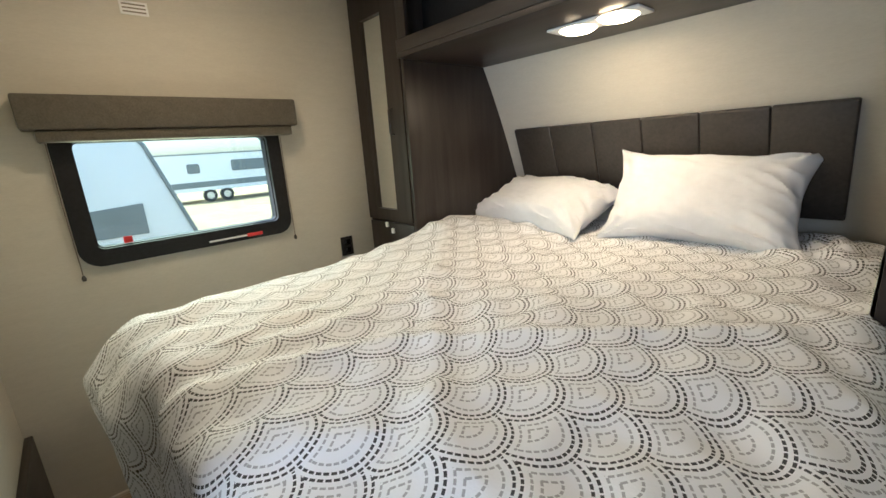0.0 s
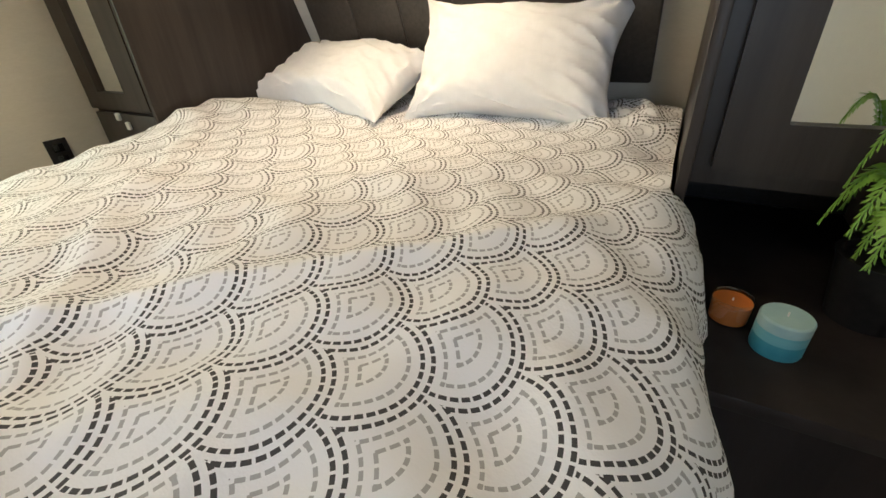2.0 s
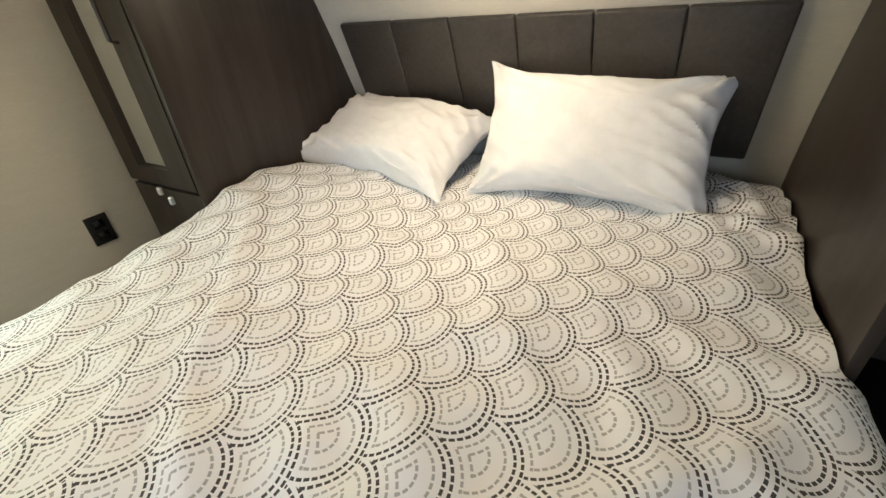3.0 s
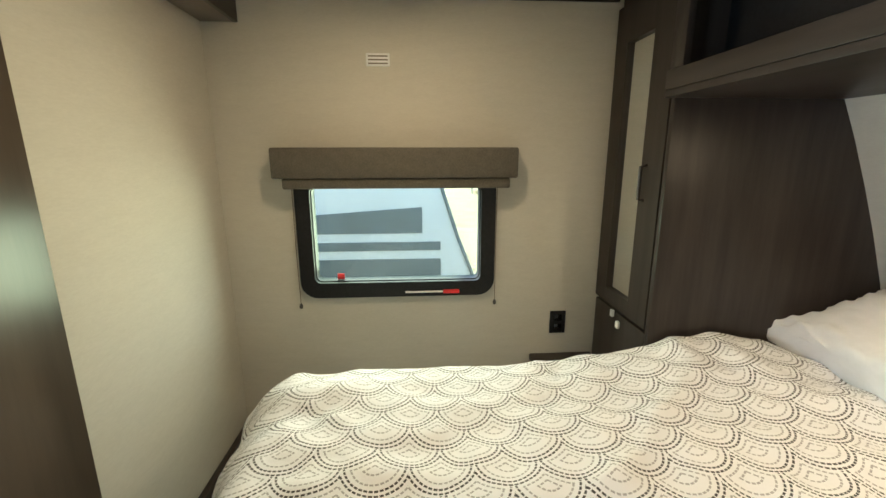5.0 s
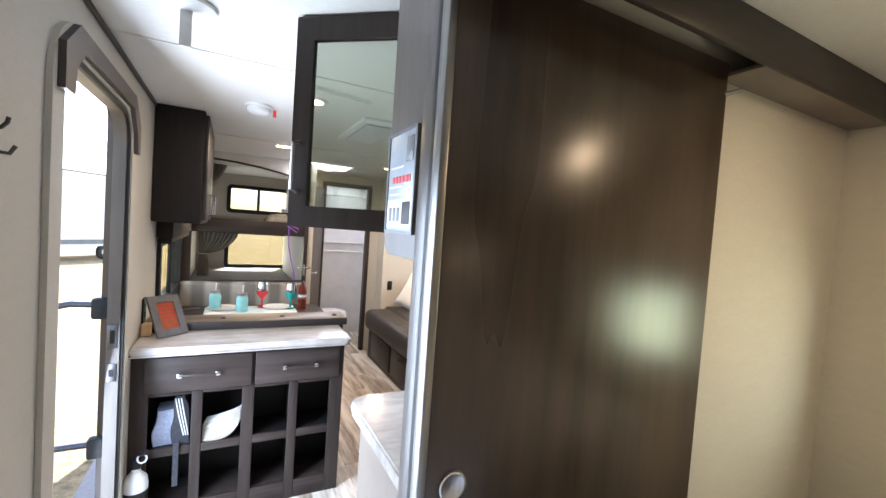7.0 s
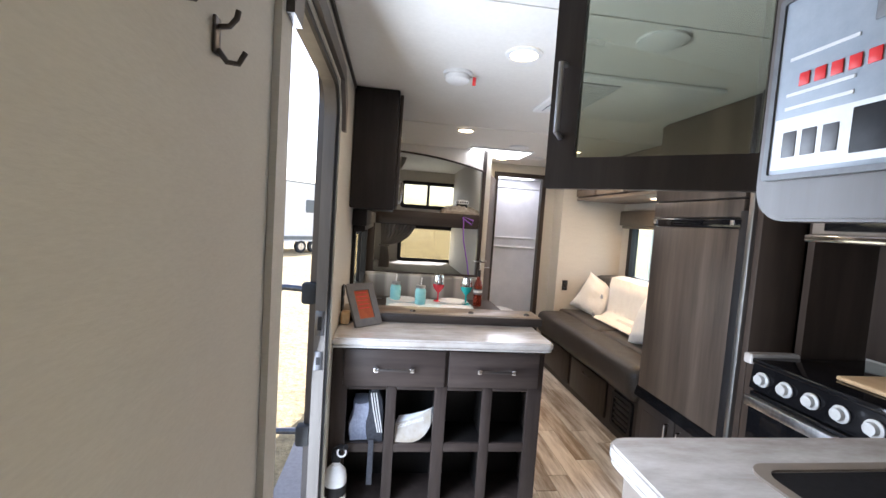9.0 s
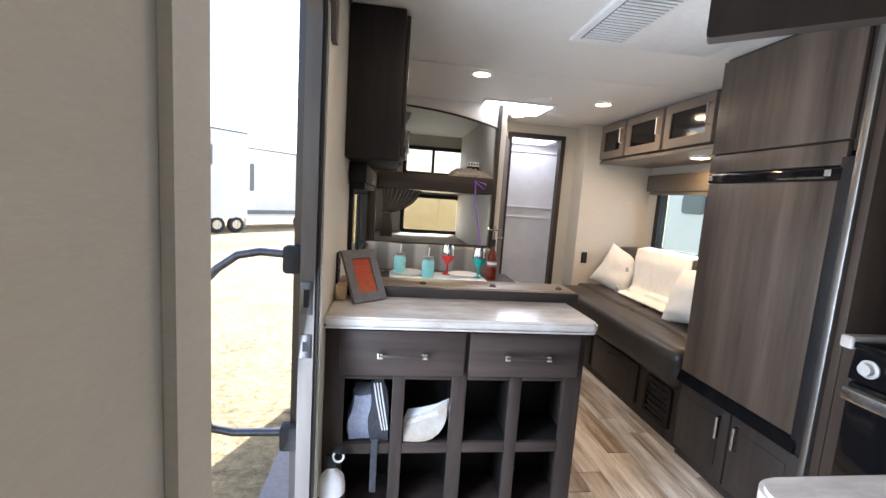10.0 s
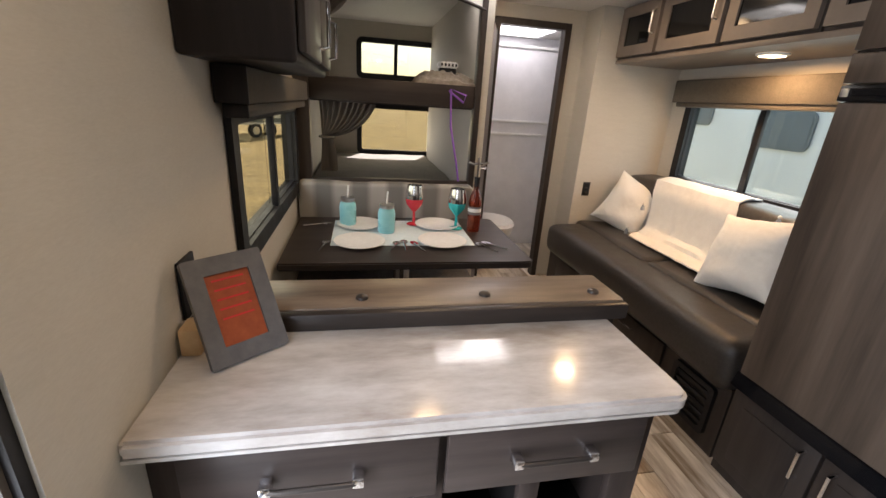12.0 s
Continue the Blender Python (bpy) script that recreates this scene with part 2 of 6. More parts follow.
M["glass"] = glass("window_glass", (0.81, 0.89, 0.86), 0.05)
M["warm_glass"] = glass("grey_tinted_glass", (0.60, 0.575, 0.47), 0.05)
M["tint_glass"] = glass("tinted_glass", (0.62, 0.645, 0.585), 0.10)
M["jar_glass"] = glass("jar_glass", (0.62, 0.92, 0.94), 0.12)
M["clear_glass"] = glass("clear_glass", (0.92, 0.95, 0.95), 0.14)

# ---- building helpers ----
BASE = {}


def box(x0, x1, y0, y1, z0, z1, bev=0.0, seg=2, bm=None):
    b = bm or bmesh.new()
    vs = bmesh.ops.create_cube(b, size=1.0)["verts"]
    bmesh.ops.scale(b, verts=vs, vec=(abs(x1 - x0), abs(y1 - y0), abs(z1 - z0)))
    bmesh.ops.translate(b, verts=vs, vec=((x0 + x1) / 2, (y0 + y1) / 2, (z0 + z1) / 2))
    if bev:
        es = {e for v in vs for e in v.link_edges}
        bmesh.ops.bevel(b, geom=list(es), offset=bev, segments=seg, affect="EDGES", profile=0.5)
    return b


def cyl(x, y, z0, z1, r, r2=None, seg=24, bm=None, bev=0.0):
    b = bm or bmesh.new()
    vs = bmesh.ops.create_cone(b, cap_ends=True, segments=seg, radius1=r, radius2=r if r2 is None else r2, depth=z1 - z0)["verts"]
    bmesh.ops.translate(b, verts=vs, vec=(x, y, (z0 + z1) / 2))
    if bev:
        es = [e for e in b.edges if len(e.link_faces) == 2 and any(len(f.verts) > 4 for f in e.link_faces)]
        bmesh.ops.bevel(b, geom=es, offset=bev, segments=2, affect="EDGES")
    return b


def lathe(profile, x, y, z, seg=28):
    """A turned body from (radius, height) pairs."""
    b = bmesh.new()
    rings = []
    for r, h in profile:
        if r < 1e-5:
            rings.append([b.verts.new((x, y, z + h))])
        else:
            rings.append([b.verts.new((x + r * math.cos(a * math.tau / seg), y + r * math.sin(a * math.tau / seg), z + h)) for a in range(seg)])
    for p, q in zip(rings, rings[1:]):
        for k in range(seg):
            k2 = (k + 1) % seg
            if len(p) == 1 and len(q) > 1:
                b.faces.new((p[0], q[k], q[k2]))
            elif len(q) == 1 and len(p) > 1:
                b.faces.new((p[k], p[k2], q[0]))
            elif len(p) > 1:
                b.faces.new((p[k], p[k2], q[k2], q[k]))
    bmesh.ops.recalc_face_normals(b, faces=b.faces)
    return b


def prism(pts, axis, a0, a1, bev=0.0):
    """Extrudes a flat outline along an axis. For axis x the points are (y, z), for y (x, z), for z (x, y)."""
    b = bmesh.new()

    def at(p, a):
        return {"x": (a, p[0], p[1]), "y": (p[0], a, p[1]), "z": (p[0], p[1], a)}[axis]

    lo = [b.verts.new(at(p, a0)) for p in pts]
    hi = [b.verts.new(at(p, a1)) for p in pts]
    n = len(pts)
    b.faces.new(lo)
    b.faces.new(hi[::-1])
    for k in range(n):
        b.faces.new((lo[k], hi[k], hi[(k + 1) % n], lo[(k + 1) % n]))
    bmesh.ops.recalc_face_normals(b, faces=b.faces)
    if bev:
        bmesh.ops.bevel(b, geom=[e for e in b.edges if e.calc_face_angle(0) > 0.6], offset=bev, segments=2, affect="EDGES")
    return b


def rounded(x0, x1, y0, y1, r, steps=6, only=None):
    """A rectangle's outline with round corners; only: which of the corners (0 low-low, 1 high-low, 2 high-high, 3 low-high)."""
    pts = []
    for k, (cx, cy) in enumerate(((x0, y0), (x1, y0), (x1, y1), (x0, y1))):
        if only is not None and k not in only:
            pts.append((cx, cy))
            continue
        ox = cx + (r if k in (0, 3) else -r)
        oy = cy + (r if k in (0, 1) else -r)
        a0 = (math.pi, 1.5 * math.pi, 0, 0.5 * math.pi)[k]
        for s in range(steps + 1):
            a = a0 + s / steps * math.pi / 2
            pts.append((ox + r * math.cos(a), oy + r * math.sin(a)))
    return pts


def ring_prism(outer, inner, axis, a0, a1):
    """A frame between two outlines of the same number of points."""
    b = bmesh.new()

    def at(p, a):
        return {"x": (a, p[0], p[1]), "y": (p[0], a, p[1]), "z": (p[0], p[1], a)}[axis]

    rows = [[b.verts.new(at(p, a)) for p in o] for o, a in ((outer, a0), (outer, a1), (inner, a1), (inner, a0))]
    n = len(outer)
    for r in range(4):
        p, q = rows[r], rows[(r + 1) % 4]
        for k in range(n):
            b.faces.new((p[k], p[(k + 1) % n], q[(k + 1) % n], q[k]))
    bmesh.ops.recalc_face_normals(b, faces=b.faces)
    return b


def tube(points, r, seg=10, bm=None):
    """A round rod along a line of points."""
    b = bm or bmesh.new()
    pts = [Vector(p) for p in points]
    rings = []
    for k, p in enumerate(pts):
        d = (pts[min(k + 1, len(pts) - 1)] - pts[max(k - 1, 0)]).normalized()
        u = d.orthogonal().normalized() if k == 0 else (u - d * u.dot(d)).normalized()
        w = d.cross(u)
        rings.append([b.verts.new(p + r * (u * math.cos(a * math.tau / seg) + w * math.sin(a * math.tau / seg))) for a in range(seg)])
    for p, q in zip(rings, rings[1:]):
        for k in range(seg):
            b.faces.new((p[k], p[(k + 1) % seg], q[(k + 1) % seg], q[k]))
    b.faces.new(rings[0][::-1])
    b.faces.new(rings[-1])
    bmesh.ops.recalc_face_normals(b, faces=b.faces)
    return b


def mesh_of(name, bm, material, smooth=True):
    me = bpy.data.meshes.new(name)
    bm.to_mesh(me)
    bm.free()
    me.materials.append(material)
    if smooth:
        me.polygons.foreach_set("use_smooth", [True] * len(me.polygons))
        me.set_sharp_from_angle(angle=radians(35))
    return me


def thing(name, base, label, category, group="", kind=""):
    e = new(name)
    e.empty_display_size = 0.05
    e.location = base
    BASE[e] = Vector(base)
    return tagged(e, label, category, group, kind)


def part(name, bm, material, parent=None, label=""):
    o = new(name, mesh_of(name, bm, material))
    if parent:
        o.parent = parent
        if parent in BASE:
            o.matrix_parent_inverse = Matrix.Translation(-BASE[parent])
    if label:
        tagged(o, label)
    return o


def single(name, bm, material, label, category, group="", kind=""):
    return tagged(part(name, bm, material), label, category, group, kind)


def structure(name, bm, material, label, category):
    return single(name, bm, material, label, category, kind="structure")

# ---- the setting ----
L, W, H = -0.785, 1.64, 2.14
PY = 1.606          # bedroom face of the partition
SX = 1.97          # outer wall of the slide-out
RY = 7.28          # rear wall


def wall_x(name, x0, x1, y0, y1, z0, z1, holes, label, material=None):
    b = bmesh.new()
    ys = y0
    for (a0, a1, b0, b1) in sorted(holes):
        if a0 > ys:
            box(x0, x1, ys, a0, z0, z1, bm=b)
        if b0 > z0:
            box(x0, x1, a0, a1, z0, b0, bm=b)
        if b1 < z1:
            box(x0, x1, a0, a1, b1, z1, bm=b)
        ys = a1
    if ys < y1:
        box(x0, x1, ys, y1, z0, z1, bm=b)
    return structure(name, b, material or M["wall"], label, "wall")


def wall_y(name, y0, y1, x0, x1, z0, z1, holes, label, material=None):
    b = bmesh.new()
    xs = x0
    cols = {}
    for h in holes:
        cols.setdefault((h[0], h[1]), []).append((h[2], h[3]))
    for (a0, a1), zs in sorted(cols.items()):
        if a0 > xs:
            box(xs, a0, y0, y1, z0, z1, bm=b)
        zz = z0
        for (b0, b1) in sorted(zs):
            if b0 > zz:
                box(a0, a1, y0, y1, zz, b0, bm=b)
            zz = b1
        if zz < z1:
            box(a0, a1, y0, y1, zz, z1, bm=b)
        xs = a1
    if xs < x1:
        box(xs, x1, y0, y1, z0, z1, bm=b)
    return structure(name, b, material or M["wall"], label, "wall")


DOOR = (2.245, 3.05, 0.0, 1.97)
SIDE_WIN = (3.93, 5.10, 0.93, 1.37)
BED_WIN = (0.53, 1.285, 1.00, 1.46)
SOFA_WIN = (4.10, 5.44, 0.98, 1.56)
UP_WIN = (-0.43, 0.33, 1.64, 1.97)
LOW_WIN = (-0.43, 0.33, 0.88, 1.35)
structure("floor", box(L - 0.3, SX + 0.3, -1.0, RY + 0.1, -0.10, -0.012), M["grey_plastic"], "dark subfloor under wood-look planks", "floor")
wall_x("wall_left", L - 0.05, L, -0.95, RY + 0.05, -0.1, H, [DOOR, SIDE_WIN], "beige textured wallpaper side wall with entry door opening")
wall_x("wall_right", W, W + 0.05, -0.95, 2.96, -0.1, H, [BED_WIN], "beige textured wallpaper wall with bedroom window")
wall_x("wall_slide", SX, SX + 0.05, 2.96, 5.69, -0.1, H, [SOFA_WIN], "beige wall of the slide-out behind the sofa")
wall_y("wall_slide_rear", 5.64, 5.69, 1.26, SX, -0.1, H, [], "beige end wall beside the sofa")
wall_y("wall_bath", 5.88, 5.93, 0.36, 1.31, -0.1, H, [(0.57, 1.12, -0.1, 2.02)], "beige wall with the bathroom doorway")
structure("wall_bath_return", box(1.262, 1.31, 5.69, 5.88, -0.1, H), M["wall"], "short beige return wall by the bathroom", "wall")
wall_y("wall_rear", RY, RY + 0.05, L, 0.36, -0.1, H, [UP_WIN, LOW_WIN], "beige rear wall behind the bunks with two windows")
structure("wall_bunk", box(0.30, 0.36, 5.26, RY, -0.1, H), M["wall"], "beige wall between the bunks and bathroom", "wall")
structure("wall_bath_rear", box(0.36, SX, RY, RY + 0.05, -0.1, H), M["white_door"], "white rear wall of the bathroom", "wall")
structure("wall_bath_side", box(SX, SX + 0.05, 5.69, RY, -0.1, H), M["white_door"], "white outer wall of the bathroom", "wall")
wall_y("wall_partition", PY, PY + 0.05, -0.04, W, -0.1, H, [], "beige partition wall between bedroom and kitchen")
structure("wall_slide_front", box(1.30, SX, 2.96, 2.99, -0.1, H), M["panel_wood"], "dark wood end wall of the slide-out", "wall")
# front wall that leans in above the headboard
front = [(-0.95, -0.1), (-0.83, -0.1), (-0.83, 0.75), (-0.80, 0.95), (-0.755, 1.12), (-0.685, 1.30), (-0.62, 1.45), (-0.55, 1.60), (-0.475, 1.745), (-0.38, 1.90), (-0.25, 2.14), (-0.95, 2.14)]
structure("wall_front", prism(front, "x", L, W), M["wall"], "beige front wall curving inward above the headboard", "wall")
# ceiling with the skylight's opening
cb = box(L - 0.05, SX + 0.05, -0.95, 5.05, H, H + 0.06)
box(L - 0.05, 0.125, 5.05, 5.48, H, H + 0.06, bm=cb)
box(0.68, SX + 0.05, 5.05, 5.48, H, H + 0.06, bm=cb)
box(L - 0.05, SX + 0.05, 5.48, RY + 0.05, H, H + 0.06, bm=cb)
structure("ceiling", cb, M["ceiling"], "off-white panelled ceiling of the trailer", "ceiling")
structure("ceiling_seam", box(L, 1.6, 2.643, 2.657, H - 0.004, H + 0.002), M["ceiling"], "thin batten over a ceiling joint", "trim")
structure("ceiling_seam", box(L, 1.6, 4.30, 4.31, H - 0.004, H + 0.002), M["ceiling"], "thin batten over a ceiling joint", "trim")
# dark trim under the ceiling
structure("trim", box(W - 0.012, W - 0.001, 0.04, 1.45, H - 0.018, H - 0.002, 0.003), M["wood_hy"], "dark trim along the bedroom ceiling edge", "trim")
structure("trim", box(L + 0.001, L + 0.012, PY + 0.05, 3.62, H - 0.022, H - 0.002, 0.003), M["wood_hy"], "dark trim along the ceiling edge", "trim")
sk = ring_prism(rounded(0.105, 0.70, 5.03, 5.50, 0.02), rounded(0.127, 0.678, 5.052, 5.478, 0.02), "z", H - 0.012, H + 0.10)
sky_thing = thing("skylight", (0.4, 5.26, H), "white framed skylight with a bright milky dome", "skylight", kind="structure")
part("frame", sk, M["white"], sky_thing)
M["milk"] = mat("milky_acrylic", (0.9, 0.9, 0.9), 0.4)
emit(M["milk"], (1, 0.99, 0.96), 3.5)
part("dome", box(0.128, 0.677, 5.053, 5.477, H + 0.07, H + 0.09), M["milk"], sky_thing, "bright milky acrylic dome")


def window_x(name, x, inward, hole, label, mull=None, rad=0.07, proud=0.022, pane="glass"):
    """A trailer window in a wall that runs along y."""
    y0, y1, z0, z1 = hole
    xm = x + 0.025 * (-inward)
    w = thing(name, (x, (y0 + y1) / 2, z0), label, "window", kind="structure")
    o, i = rounded(y0 - 0.03, y1 + 0.03, z0 - 0.035, z1 + 0.03, rad), rounded(y0 + 0.03, y1 - 0.03, z0 + 0.03, z1 - 0.03, rad * 0.35)
    part("window_frame", ring_prism(o, i, "x", x + inward * 0.001, x + inward * proud), M["black"], w, "black plastic frame")
    o2, i2 = rounded(y0, y1, z0, z1, rad * 0.8), rounded(y0 + 0.034, y1 - 0.034, z0 + 0.034, z1 - 0.034, rad * 0.3)
    part("window_channel", ring_prism(o2, i2, "x", x - inward * 0.05, x + inward * 0.001), M["black"], w)
    if mull:
        part("mullion", box(x - inward * 0.012, x + inward * 0.014, mull - 0.022, mull + 0.022, z0 + 0.02, z1 - 0.02, 0.004), M["black"], w)
        panes = ((y0 + 0.03, mull), (mull, y1 - 0.03))
    else:
        panes = ((y0 + 0.03, y1 - 0.03),)
    for a, b in panes:
        p = part("pane", box(xm - 0.002, xm + 0.002, a, b, z0 + 0.03, z1 - 0.03), M[pane], w)
        p.visible_shadow = False
    return w


def window_y(name, y, inward, hole, label, mull=None, rad=0.06, pane="warm_glass"):
    x0, x1, z0, z1 = hole
    w = thing(name, ((x0 + x1) / 2, y, z0), label, "window", kind="structure")
    o, i = rounded(x0 - 0.025, x1 + 0.025, z0 - 0.03, z1 + 0.025, rad), rounded(x0 + 0.025, x1 - 0.025, z0 + 0.025, z1 - 0.025, rad * 0.35)
    part("window_frame", ring_prism(o, i, "y", y - 0.03, y + inward * 0.02), M["black"], w, "black plastic frame")
    if mull is not None:
        part("mullion", box(mull - 0.018, mull + 0.018, y - 0.012, y + 0.02, z0 + 0.02, z1 - 0.02, 0.003), M["black"], w)
    p = part("pane", box(x0 + 0.02, x1 - 0.02, y + 0.02, y + 0.024, z0 + 0.02, z1 - 0.02), M[pane], w)
    p.visible_shadow = False
    return w


window_x("window_1", W, -1, BED_WIN, "black-framed bedroom window with rounded corners")
window_x("window_2", L, 1, SIDE_WIN, "black-framed sliding window beside the dinette", mull=4.52, rad=0.05, pane="warm_glass")
window_x("window_3", SX, -1, SOFA_WIN, "black-framed sliding window above the sofa", mull=4.83)
window_y("window_4", RY, -1, UP_WIN, "small black-framed upper bunk window", mull=-0.06, pane="tint_glass")
window_y("window_5", RY, -1, LOW_WIN, "black-framed lower bunk window")

# entry door opening: inner trim, outer aluminium frame
door = thing("door_1", (L, 2.65, 0), "open entry doorway with brown trim and aluminium frame", "door", kind="structure")
o, i = rounded(DOOR[0] - 0.075, DOOR[1] + 0.045, -0.02, DOOR[3] + 0.05, 0.16, only=(2, 3)), rounded(DOOR[0] + 0.004, DOOR[1] - 0.004, -0.02, DOOR[3] - 0.02, 0.13, only=(2, 3))
part("inner_trim", ring_prism(o, i, "x", L + 0.001, L + 0.014), M["wall"], door, "beige wallpapered casing")
o, i = rounded(DOOR[0] - 0.002, DOOR[1] + 0.002, -0.04, DOOR[3] + 0.002, 0.13, only=(2, 3)), rounded(DOOR[0] + 0.004, DOOR[1] - 0.03, -0.01, DOOR[3] - 0.035, 0.11, only=(2, 3))
part("door_frame", ring_prism(o, i, "x", L - 0.047, L - 0.002), M["door_paint"], door, "satin bronze-grey door frame")
o, i = rounded(DOOR[0] - 0.03, DOOR[1] + 0.10, -0.08, DOOR[3] + 0.09, 0.13, only=(2, 3)), rounded(DOOR[0] + 0.106, DOOR[1] + 0.055, -0.04, DOOR[3] + 0.04, 0.11, only=(2, 3))
part("outer_flange", ring_prism(o, i, "x", L - 0.085, L - 0.0515), M["bronze"], door, "dark bronze outer door flange")
part("head_cover", prism([(DOOR[0] - 0.05, DOOR[3] - 0.14), (DOOR[0] - 0.05, DOOR[3] - 0.03), (DOOR[0] + 0.05, DOOR[3] + 0.045), (DOOR[1] - 0.05, DOOR[3] + 0.045), (DOOR[1] + 0.06, DOOR[3] - 0.06), (DOOR[1] + 0.06, DOOR[3] - 0.18), (DOOR[1] + 0.02, DOOR[3] - 0.18), (DOOR[1] + 0.0, DOOR[3] - 0.10), (DOOR[1] - 0.08, DOOR[3] - 0.01), (DOOR[0] + 0.10, DOOR[3] - 0.01), (DOOR[0] + 0.03, DOOR[3] - 0.07), (DOOR[0] + 0.02, DOOR[3] - 0.14)], "x", L + 0.014, L + 0.03), M["bronze"], door, "dark bronze rounded head cover")
o, i = rounded(DOOR[0] + 0.0042, DOOR[1] - 0.0042, -0.02, DOOR[3] - 0.0205, 0.128, only=(2, 3)), rounded(DOOR[0] + 0.012, DOOR[1] - 0.021, -0.02, DOOR[3] - 0.04, 0.115, only=(2, 3))
part("door_seal", ring_prism(o, i, "x", L - 0.0018, L + 0.008), M["wood_in"], door, "dark brown door seal strip")
for z0_, z1_ in ((0.97, 1.07), (0.83, 0.905)):
    sp_ = part("strike_plate", box(L - 0.044, L - 0.008, DOOR[1] - 0.034, DOOR[1] - 0.0302, z0_, z1_, 0.0012), M["tube_steel"], door, "brushed metal strike plate")
    part("latch_hole", box(L - 0.034, L - 0.018, DOOR[1] - 0.0348, DOOR[1] - 0.0341, z0_ + 0.022, z1_ - 0.022), M["black"], sp_)

# ---- bedroom ----
# sliding door with its pelmet
sd = thing("sliding_door", (0.33, 1.5, 0), "dark brown wood sliding bedroom door, pushed open", "door")
part("slab", box(-0.045, 0.80, 1.574, 1.602, 0.02, 2.065, 0.003), M["door_wood"], sd)
part("edge_trim", box(-0.063, -0.0455, 1.572, 1.604, 0.02, 2.065, 0.002), M["door_alu"], sd, "satin aluminium edge strip")
fp = part("finger_pull", lathe([(0.0, 0.004), (0.02, 0.0045), (0.026, 0.007), (0.03, 0.006), (0.031, 0.0)], 0, 0, 0), M["metal"], sd, "round brushed metal finger pull")
fp.data.transform(Matrix.Translation((0.012, 1.574, 1.056)) @ Matrix.Rotation(radians(90), 4, "X"))
part("stop_pin", tube([(0.805, 1.54, 1.985), (0.79, 1.573, 1.98)], 0.006), M["chrome"], sd, "small chrome stop pin")
pel = thing("pelmet", (0.8, 1.47, 2.0), "dark wood pelmet over the sliding door track", "pelmet", kind="structure")
part("fascia", box(-0.075, W - 0.001, 1.470, 1.488, 2.03, H - 0.001, 0.003), M["wood_h"], pel)
part("underside", box(0.805, W - 0.001, 1.4885, PY - 0.001, 2.032, 2.045, 0.002), M["frame_wood"], pel, "paler underside strip")
post = thing("door_jamb", (-0.05, 1.62, 0), "satin beige metal-edged jamb at the partition end", "trim", kind="structure")
part("jamb_face", box(-0.056, -0.0405, 1.6235, PY + 0.076, 0, H - 0.001, 0.004), M["satin"], post)
part("seal", box(-0.0605, -0.0408, 1.6045, 1.6230, 0, H - 0.1, 0.001), M["black"], post, "black rubber seal")



def valance(name, x, inward, y0, y1, z0, z1, depth=0.10, lip=0.04):
    v = thing(name, (x, (y0 + y1) / 2, z0), "padded taupe fabric window valance with a rolled shade", "valance")
    xa, xb = x, x + inward * depth
    part("box", box(xa, xb, y0, y1, z0 + lip, z1, 0.008), M["fabric_dark"], v)
    part("rolled_shade", box(xa + inward * 0.012, xb - inward * 0.012, y0 + 0.028, y1 - 0.035, z0, z0 + lip - 0.001, 0.006), M["fabric_dark"], v, "lower rolled shade hem")
    return v


valance("valance", W - 0.001, -1, 0.43, 1.372, 1.428, 1.583)


def cord(y, x=W - 0.03, top=1.45, low=0.935):
    c = thing("shade_cord", (x, y, low), "thin beige shade cord with a small knob", "cord", "shade cords")
    part("string", tube([(x, y, top), (x, y + 0.002, (top + low) / 2), (x, y, low)], 0.0018, 6), M["frame_wood"], c)
    part("knob", lathe([(0, -0.012), (0.006, -0.01), (0.008, 0), (0.004, 0.01), (0, 0.012)], x, y, low, 12), M["bronze"], c)


cord(1.318)
cord(0.497)


def outlet(name, c, axis, sign, w=0.07, h=0.105, label="black electrical outlet plate"):
    """A plate on a wall whose normal runs along the axis."""
    o_ = thing(name, c, label, "outlet")
    x, y, z = c
    if axis == "x":
        part("plate", box(x, x + sign * 0.008, y - w / 2, y + w / 2, z - h / 2, z + h / 2, 0.002), M["black"], o_)
        for dz in (-0.022, 0.022):
            part("socket", box(x + sign * 0.008, x + sign * 0.011, y - 0.017, y + 0.017, z + dz - 0.015, z + dz + 0.015, 0.001), M["black_gloss"], o_)
    else:
        part("plate", box(x - w / 2, x + w / 2, y, y + sign * 0.008, z - h / 2, z + h / 2, 0.002), M["black"], o_)
        for dz in (-0.022, 0.022):
            part("socket", box(x - 0.017, x + 0.017, y + sign * 0.008, y + sign * 0.011, z + dz - 0.015, z + dz + 0.015, 0.001), M["black_gloss"], o_)
    return o_


outlet("outlet", (W - 0.001, 0.204, 0.823), "x", -1)
outlet("outlet", (L + 0.001, 3.52, 1.03), "x", 1, 0.08, 0.13)
outlet("outlet", (1.36, 5.639, 0.85), "y", -1, 0.06, 0.11)
vt = thing("wall_vent", (W, 0.965, 1.885), "small white printed notice plate on the wall", "sign")
part("plate", box(W - 0.004, W - 0.001, 0.92, 1.010, 1.885, 1.932, 0.001), M["white"], vt)
for k in range(3):
    part("text_bar", box(W - 0.0052, W - 0.0042, 0.928, 1.002, 1.893 + k * 0.013, 1.898 + k * 0.013), M["frame_wood"], vt)
for y in (1.03, 0.855):
    cl = single("ceiling_bracket", box(W - 0.085, W - 0.016, y - 0.058, y + 0.058, H - 0.014, H - 0.001, 0.004), M["black"], "small black bracket at the ceiling edge", "bracket", "ceiling brackets")

